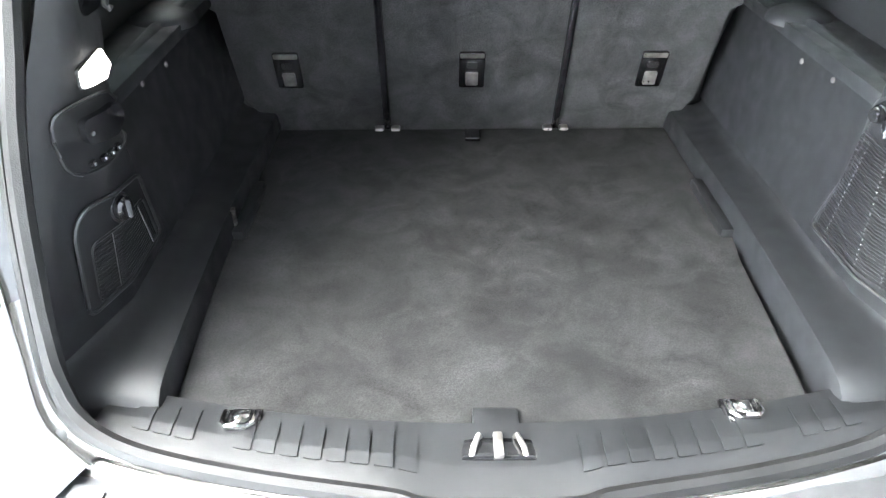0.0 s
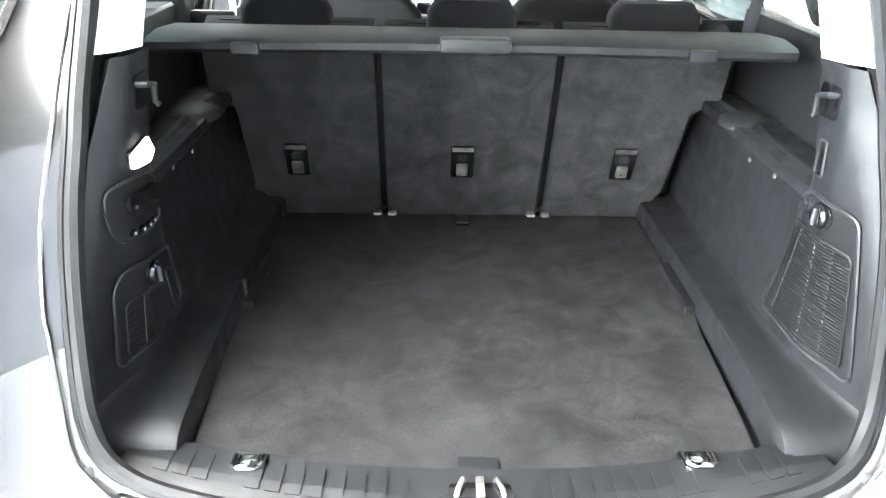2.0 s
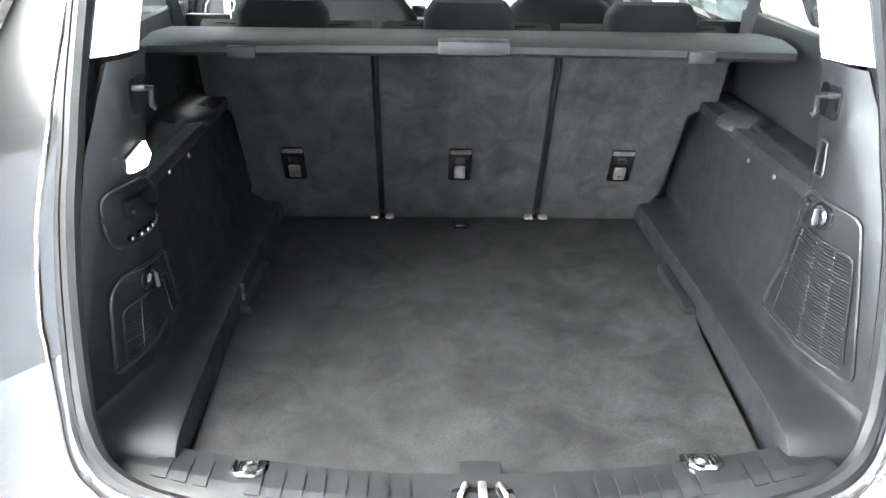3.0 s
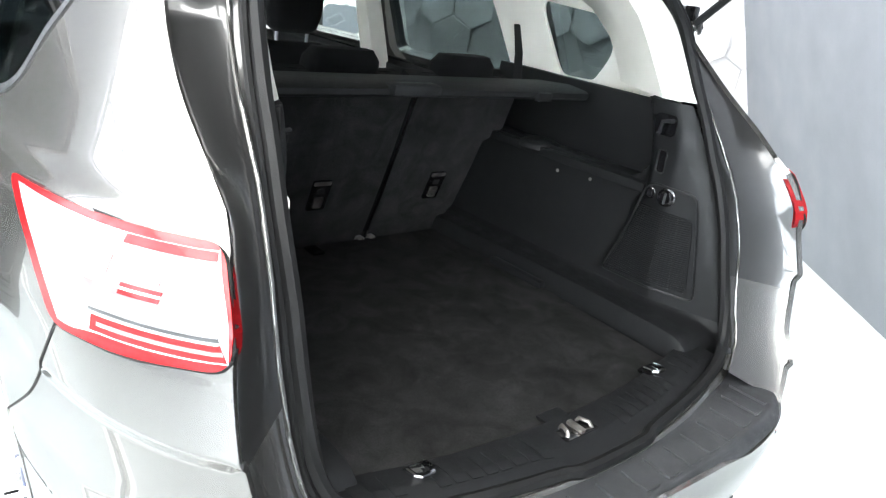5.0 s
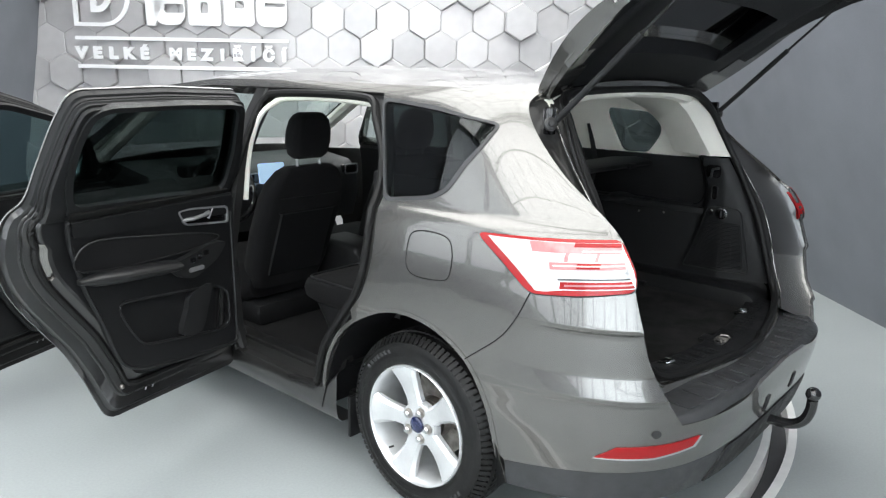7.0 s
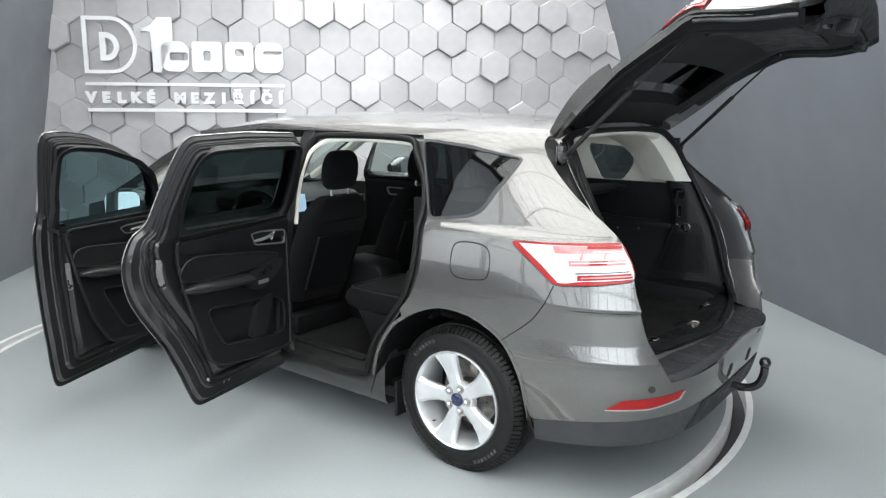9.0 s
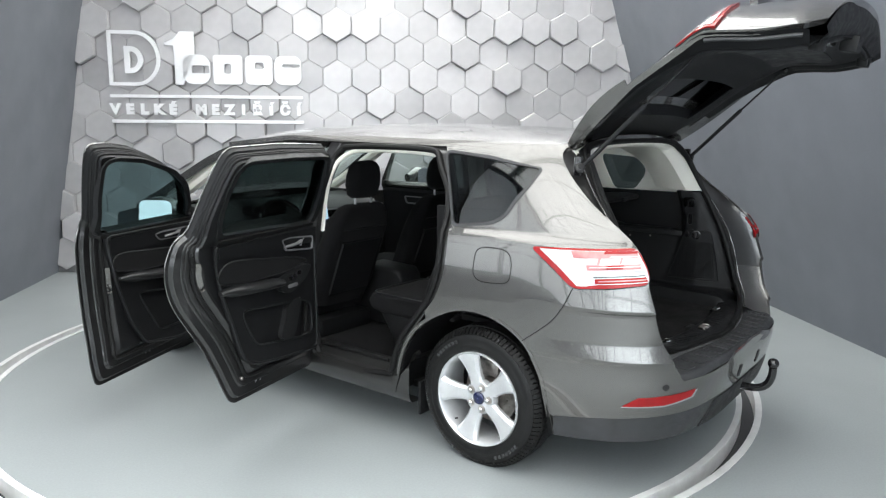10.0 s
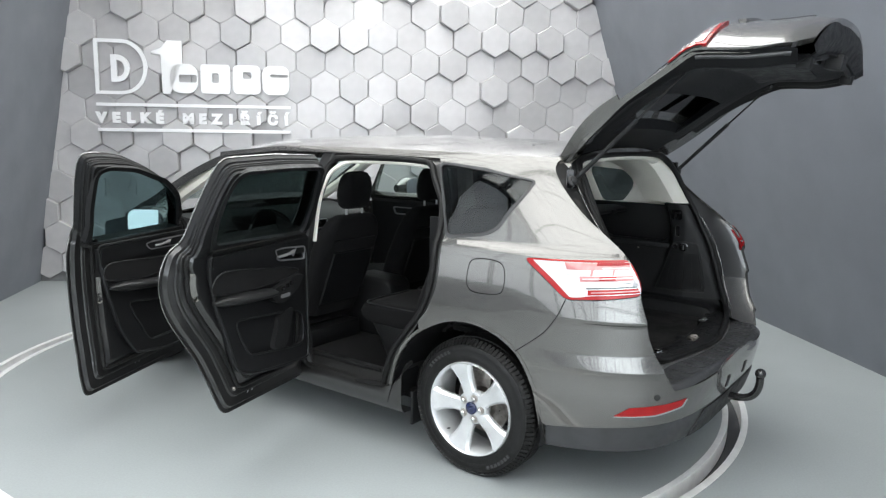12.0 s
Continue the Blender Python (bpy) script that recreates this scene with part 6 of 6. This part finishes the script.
rdoor = left_door(
    "rear_door", "open rear door with black trim",
    [(.975, .265), (.975, 1.155), (.962, 1.30), (.911, 1.525), (.507, 1.540), (.150, 1.530), (.112, 1.42), (.072, 1.27), (.050, 1.165), (-.008, 1.11), (-.040, 1.03), (-.042, .95), (-.020, .86), (.025, .775), (.095, .675), (.172, .565), (.235, .43), (.284, .265)],
    [(.885, 1.150), (.893, 1.30), (.870, 1.47), (.830, 1.500), (.55, 1.510), (.235, 1.504), (.188, 1.465), (.155, 1.36), (.143, 1.25), (.160, 1.160)],
    [(.925, .372), (.930, 1.115), (.150, 1.135), (.158, 1.025), (.184, .917), (.214, .804), (.265, .68), (.303, .558), (.335, .470), (.425, .431), (.606, .406)],
    2.17, 76.5, True,
    {"insert": [(.182, .965), (.265, 1.010), (.515, .978), (.80, .930), (.84, .895), (.60, .872), (.21, .892)],
     "arm": (.180, .858, .615, .826), "pod": [(.565, .836), (.684, .862), (.779, .890), (.880, .885), (.824, .812), (.691, .752), (.615, .770)],
     "bezel": [(.620, 1.063), (.693, 1.070), (.902, 1.048), (.912, .962), (.670, .992)],
     "pocket": [(.330, .735), (.836, .681), (.900, .640), (.900, .484), (.828, .470), (.432, .530), (.365, .640)],
     "panel": [(.690, .680), (.800, .700), (.775, .600), (.725, .500), (.625, .515), (.661, .615)], "latch": .895})
fdoor = left_door(
    "front_door", "open front door with black trim",
    [(2.0, .258), (2.0, 1.05), (1.80, 1.165), (1.66, 1.285), (1.52, 1.395), (1.36, 1.452), (1.13, 1.515), (.95, 1.535), (.825, 1.530), (.890, 1.308), (.955, 1.11), (.935, 1.05), (.945, .86), (.955, .62), (.965, .46), (.945, .258)],
    [(1.79, 1.070), (1.635, 1.295), (1.48, 1.383), (1.17, 1.470), (.95, 1.494), (.888, 1.465), (.920, 1.28), (.995, 1.078)],
    [(1.95, .33), (1.95, 1.045), (1.03, 1.065), (1.05, .99), (1.11, .77), (1.18, .565), (1.285, .39), (1.53, .335)],
    3.20, 66.0, False,
    {"insert": [(1.075, .92), (1.155, .95), (1.452, .922), (1.76, .898), (1.80, .85), (1.45, .815), (1.11, .855)],
     "arm": (1.11, .812, 1.64, .752), "pod": [(1.52, .79), (1.70, .83), (1.84, .82), (1.80, .74), (1.58, .715)],
     "bezel": [(1.409, 1.023), (1.470, 1.034), (1.856, 1.029), (1.841, .959), (1.462, .975)],
     "pocket": [(1.26, .70), (1.82, .62), (1.88, .42), (1.42, .43)], "panel": [], "latch": .75})


def door_mirror(parent, s, y, z):
    bm = bmesh.new()
    rows = []
    for x, ry, rz in ((.93, .03, .03), (.98, .045, .055), (1.02, .07, .078), (1.10, .078, .082), (1.165, .07, .075), (1.19, .04, .05)):
        rows.append([(s * x, y + ry * math.cos(k * math.pi / 8), z + rz * 1.1 * math.sin(k * math.pi / 8)) for k in range(16)])
    loft(bm, rows)
    mm = part("door_mirror", bm, PAINT, parent, "grey door mirror", 60)
    bm = bmesh.new()
    prism(bm, rounded(-.105, .105, -.074, .074, .045, 4), 0, .006, Matrix.Translation((s * 1.09, y - .088, z)) @ Euler((radians(84), 0, radians(-14 * s))).to_matrix().to_4x4())
    part("mirror_glass", bm, MIRROR, mm, "mirror glass")
    return mm


door_mirror(fdoor, -1, 3.09, 1.075)
door_mirror(car, 1, 3.02, 1.185)

# body frame round the left door openings
bm = bmesh.new()
# pillar between the doors, its shade put into the darkened paint
rows = []
for z, y, wd in ((.30, 2.20, .11), (.45, 2.195, .085), (.8, 2.19, .07), (1.15, 2.17, .062), (1.35, 2.145, .055), (1.53, 2.11, .055)):
    x = half_width(z)
    rows.append([(-x + .03, y - wd, z), (-x + .012, y - wd + .02, z), (-x + .012, y + wd - .02, z), (-x + .03, y + wd, z), (-x + .075, y + wd * .8, z), (-x + .075, y - wd * .8, z)])
loft(bm, rows)
bp = part("centre_pillar", bm, PAINT_DARK, car, "centre pillar, paint darkened for shade", 40)
bm = bmesh.new()
tube(bm, spline([(-.822, 2.130, 1.03), (-.808, 2.105, 1.25), (-.775, 2.065, 1.40), (-.745, 1.99, 1.466), (-.728, 1.90, 1.486), (-.722, 1.60, 1.492), (-.725, 1.34, 1.478)], 5), .012, 8)
part("pillar_trim", bm, CREAM, bp, "cream pillar and roof edge trim", 60)
# rubber seal round the rear door opening
RO = drawn([(1.00, .335), (1.00, 1.0), (.985, 1.2), (.955, 1.42), (.915, 1.485), (.84, 1.505), (.5, 1.512), (.24, 1.506), (.165, 1.485), (.125, 1.43), (.03, 1.30), (.005, 1.15), (.0, 1.05), (.012, .93), (.06, .80), (.16, .68), (.26, .56), (.32, .44), (.36, .36), (.42, .335)], -.05, .925)
bm = bmesh.new()
tube(bm, [(lambda p: (p[0] + .012, p[1], p[2]))(skin_l(a, z)) for a, z in spline(RO, 4, True)], .016, 8, True)
part("door_opening_seal", bm, RUBBER, car, "black door opening seal")
rim_out = drawn([(1.05, .30), (1.05, 1.15), (.98, 1.545), (.5, 1.552), (.10, 1.540), (-.03, 1.30), (-.05, 1.15), (-.05, 1.0), (-.02, .86), (.09, .72), (.22, .56), (.30, .40), (.33, .30)], -.05, .925)
patch("door_opening_frame", rim_out, skin_l, PAINT_DIM, car, "door opening frame in shade-darkened grey paint", step=.05, thick=.015, lift=-.018, holes=[spline(RO, 2, True)])
# inner cheek behind the opening's rear edge (wheel house)
bm = bmesh.new()
rows = []
for x in (.90, .72):
    rows.append([(-x, y + Y0, z) for y, z in spline([p for p in RO[12:] if p[1] < 1.12], 3)])
loft(bm, rows, closed=False)
part("wheel_house_cheek", bm, BLACK_SOFT, car, "", 60)


# ---- cabin ----
def front_seat(x):
    bm = bmesh.new()
    rows = []
    for z, y, th, wd in ((.48, 2.52, .16, .20), (.60, 2.48, .17, .235), (.80, 2.40, .155, .250), (.98, 2.325, .145, .245), (1.06, 2.295, .13, .222), (1.115, 2.275, .105, .18), (1.138, 2.268, .06, .14)):
        rows.append([(x + p[0], y + p[1], z) for p in rounded(-wd, wd, -th * .5, th * .5, min(.06, th * .42), 5)])
    loft(bm, rows)
    s = part("front_seat", bm, FABRIC, car, "black fabric front seat with head rest", 60)
    bm = bmesh.new()
    rows = [[(x + p[0], y - .083 - .0, z) for p in ((-.17, 0), (.17, 0))] + [(x + p[0], y - .095, z) for p in ((.165, 0), (-.165, 0))] for z, y in ((.56, 2.495), (.75, 2.42), (.90, 2.36))]
    loft(bm, rows)
    part("map_pocket", bm, BLACK_SOFT, s)
    for hz, y in ((.985, 2.252), (.905, 2.272)):
        bm = bmesh.new()
        tube(bm, [(x - .18, y, hz), (x, y - .006, hz), (x + .18, y, hz)], .004, 5)
        part("seam", bm, BLACK, s)
    bm = bmesh.new()
    rows = []
    for y, z0, z1, wd in ((2.50, .42, .58, .22), (2.58, .38, .60, .25), (2.85, .38, .62, .25), (2.98, .40, .61, .23)):
        rows.append([(x + p[0], y, p[1]) for p in rounded(-wd, wd, z0, z1, .05, 4)])
    loft(bm, rows)
    part("seat_cushion", bm, FABRIC, s, "", 60)
    bm = bmesh.new()
    box(bm, x - .22, x + .22, 2.42, 2.95, .285, .40, .02)
    part("seat_runner", bm, BLACK_SOFT, s)
    bm = bmesh.new()
    rows = []
    for h, wd, t, dy in ((0, .080, .06, .012), (.02, .106, .092, .010), (.08, .122, .105, .004), (.14, .120, .102, -.004), (.19, .108, .086, -.010), (.218, .085, .058, -.012), (.228, .06, .03, -.012)):
        rows.append([(x + p[0], 2.258 + dy + p[1], 1.175 + h) for p in rounded(-wd, wd, -t * .6, t * .6, t * .5, 5)])
    loft(bm, rows)
    part("head_rest", bm, FABRIC, s, "", 60)
    for dx in (-.070, .070):
        bm = bmesh.new()
        tube(bm, [(x + dx, 2.262, 1.10), (x + dx, 2.262, 1.20)], .008, 8)
        part("head_rest_post", bm, SILVER, s)
    return s


front_seat(-.36)
front_seat(.42)
# dashboard, wheel, screen, console
bm = bmesh.new()
rows = []
for x in np.linspace(-.74, .74, 9):
    b = .02 * math.cos(x * 4)
    rows.append([(x, 3.18, .62), (x, 3.10 - b, .80), (x, 3.13 - b, .96), (x, 3.22, 1.03 + b), (x, 3.60, 1.06), (x, 3.70, 1.03), (x, 3.70, .62)])
loft(bm, rows)
dash = part("dashboard", bm, DASH, car, "dashboard, black skin lightened for windscreen light", 50)
for x in (-.66, -.12, .16, .66):
    bm = bmesh.new()
    box(bm, x - .05, x + .05, 3.10, 3.16, .93, .985, .01)
    v_ = part("dash_vent", bm, GLOSS, dash)
    bm = bmesh.new()
    tube(bm, [(x + p[0], 3.098, .957 + p[1]) for p in rounded(-.055, .055, -.032, .032, .014, 3)], .005, 6, True)
    part("vent_ring", bm, SATIN, dash, "satin silver vent ring")
bm = bmesh.new()
prism(bm, rounded(-.085, .085, -.062, .062, .01, 3), 0, .02, Matrix.Translation((-.015, 3.080, .985)) @ Euler((radians(80), 0, radians(-8))).to_matrix().to_4x4())
part("screen", bm, SCREEN, dash, "lit blue dashboard screen")
bm = bmesh.new()
box(bm, -.56, -.26, 3.10, 3.24, .99, 1.07, .03, 3)
part("instrument_hood", bm, BLACK_SOFT, dash)
bm = bmesh.new()
box(bm, -.79, .79, 3.705, 3.73, .25, 1.035, .005)
part("bulkhead", bm, BLACK_SOFT, car, "black bulkhead under the windscreen", 0)
q = Matrix.Translation((-.40, 2.98, .93)) @ Euler((radians(66), 0, 0)).to_matrix().to_4x4()
bm = bmesh.new()
tube(bm, [q @ Vector((.185 * math.cos(a), .185 * math.sin(a), 0)) for a in np.linspace(0, 2 * math.pi, 40, endpoint=False)], .0185, 10, True)
sw = part("steering_wheel", bm, GLOSS, car, "black steering wheel")
bm = bmesh.new()
box(bm, -.07, .07, -.06, .05, -.02, .03, .02, 3, q)
box(bm, -.175, -.06, -.025, .02, -.005, .012, .006, 2, q)
box(bm, .06, .175, -.025, .02, -.005, .012, .006, 2, q)
box(bm, -.02, .02, -.175, -.05, -.005, .012, .006, 2, q)
part("wheel_boss", bm, BLACK, sw)
for a in (-1, 1):
    bm = bmesh.new()
    tube(bm, [q @ Vector((a * .062, -.012, .016)), q @ Vector((a * .12, -.004, .014)), q @ Vector((a * .168, .006, .010))], .006, 6)
    part("spoke_trim", bm, SATIN, sw, "satin silver spoke trim")
bm = bmesh.new()
rows = []
for y, h, wd in ((2.18, .64, .10), (2.22, .68, .11), (2.5, .69, .11), (2.7, .60, .11), (3.15, .62, .12)):
    rows.append([(p[0], y, p[1]) for p in rounded(-wd, wd, .285, h, .03, 3)])
loft(bm, rows)
con = part("centre_console", bm, BLACK_SOFT, car, "black centre console", 50)
for k, z in enumerate((.50, .56)):
    bm = bmesh.new()
    box(bm, -.075, .075, 2.165, 2.19, z - .02, z + .02, .005)
    part("rear_air_vent", bm, GLOSS, con)
bm = bmesh.new()
rows = []
for h, wd, t in ((0, .11, .02), (.02, .125, .03), (.05, .125, .028), (.065, .11, .015)):
    rows.append([(-.02 + p[0], 2.98 + p[1], 1.455 + h) for p in rounded(-wd, wd, -t, t, t * .8, 3)])
loft(bm, rows)
part("inside_mirror", bm, GLOSS, car, "black inside mirror", 60)
# inner trim of the flanks behind the doors, cream upper pillars
for s in (-1, 1):
    fn = skin_l if s < 0 else skin_r
    patch("cabin_side_trim", [(-.14, .98), (-.14, 1.13), (-.50, 1.16), (-.50, .98)], fn, BLACK_SOFT, car, step=.07, thick=.01, lift=-.05, flip=s > 0)
    front = [(.28, 1.54), (.24, 1.50), (.14, 1.165)] if s > 0 else [(.10, 1.54), (-.03, 1.17)]
    hole = soften([(at_y(y, z), z) for y, z in ((1.12, 1.245), (1.185, 1.44), (1.17, 1.48), (.95, 1.465), (.89, 1.40), (.90, 1.35), (.985, 1.25))], .03, 3)
    patch("pillar_lining", front + [(-.42, 1.17), (-.66, 1.25), (-.60, 1.54)], fn, CREAM, car, "cream upper side lining", step=.06, thick=.01, lift=-.055 if s > 0 else -.045, flip=s > 0, holes=[hole if s > 0 else grown(QWIN, .0)])
bm = bmesh.new()
tube(bm, [(-.70, 3.02, 1.47), (-.735, 3.40, 1.26), (-.76, 3.72, 1.09)], .042, 8)
part("front_pillar_trim", bm, CREAM, car, "cream windscreen pillar trim")
bm = bmesh.new()
tube(bm, [(.70, 3.02, 1.47), (.735, 3.40, 1.26), (.76, 3.72, 1.09)], .042, 8)
part("front_pillar_trim", bm, CREAM, car, "cream windscreen pillar trim")
# rear right passenger side pillar
bm = bmesh.new()
rows = []
for z, y, wd in ((.60, 2.25, .09), (1.0, 2.24, .07), (1.3, 2.20, .055), (1.53, 2.15, .05)):
    x = half_width(z)
    rows.append([(x - .06, y - wd, z), (x - .06, y + wd, z), (x - .13, y + wd * .7, z), (x - .13, y - wd * .7, z)])
loft(bm, rows)
part("centre_pillar", bm, CREAM, car, "cream centre pillar", 40)
for s in (-1, 1):
    bm = bmesh.new()
    tube(bm, [(s * .735, 1.30, 1.36), (s * .735, 1.27, 1.27), (s * .70, 1.22, 1.165)], .015, 4, squash=.15)
    part("seat_belt", bm, BLACK_SOFT, car, "black seat belt")


# ---- hexagonal tiles of the wall ----
HEX_W, HEX_ROW = 0.3095, 0.270
_rnd = random.Random(5)


def hex_mesh():
    bm = bmesh.new()
    r, h = HEX_W / math.sqrt(3) - 0.0018, 1.0
    rings = []
    for rad, z in ((r, -0.02), (r, 0.84), (r - 0.004, .93), (r - 0.012, 1.0)):
        rings.append([(rad * math.cos(radians(30 + 60 * k)), rad * math.sin(radians(30 + 60 * k)) * 1.02, z) for k in range(6)])
    R = loft(bm, rings, cap=False)
    bm.faces.new(R[-1])
    me = bpy.data.meshes.new("hex_tile")
    bm.to_mesh(me)
    bm.free()
    me.materials.append(HEX)
    return me


_hx = hex_mesh()
for row in range(-8, 9):
    z = 2.103 + (0.0 if row < 3 else -0.002) + row * HEX_ROW
    for col in range(-11, 15):
        u = 2.377 + (col + (0.5 if row % 2 else 0.0)) * HEX_W
        if not (LEFT0 + LEFT_LEAN * z - 0.12 < u < RIGHT0 + RIGHT_LEAN * z + 0.12) or not (0.05 < z < CEIL_Z - 0.1):
            continue
        t = new("hex_tile", _hx)
        t.parent = wall_back
        d = 0.016 + 0.085 * _rnd.random() ** 2.2
        t.matrix_basis = Matrix(((1, 0, 0, u), (0, 0, 1, 0), (0, 1, 0, z), (0, 0, 0, 1))) @ pose(0, 0, 0, _rnd.uniform(-1.8, 1.8), _rnd.uniform(-1.8, 1.8), 0) @ Matrix.Diagonal((1, 1, d, 1))
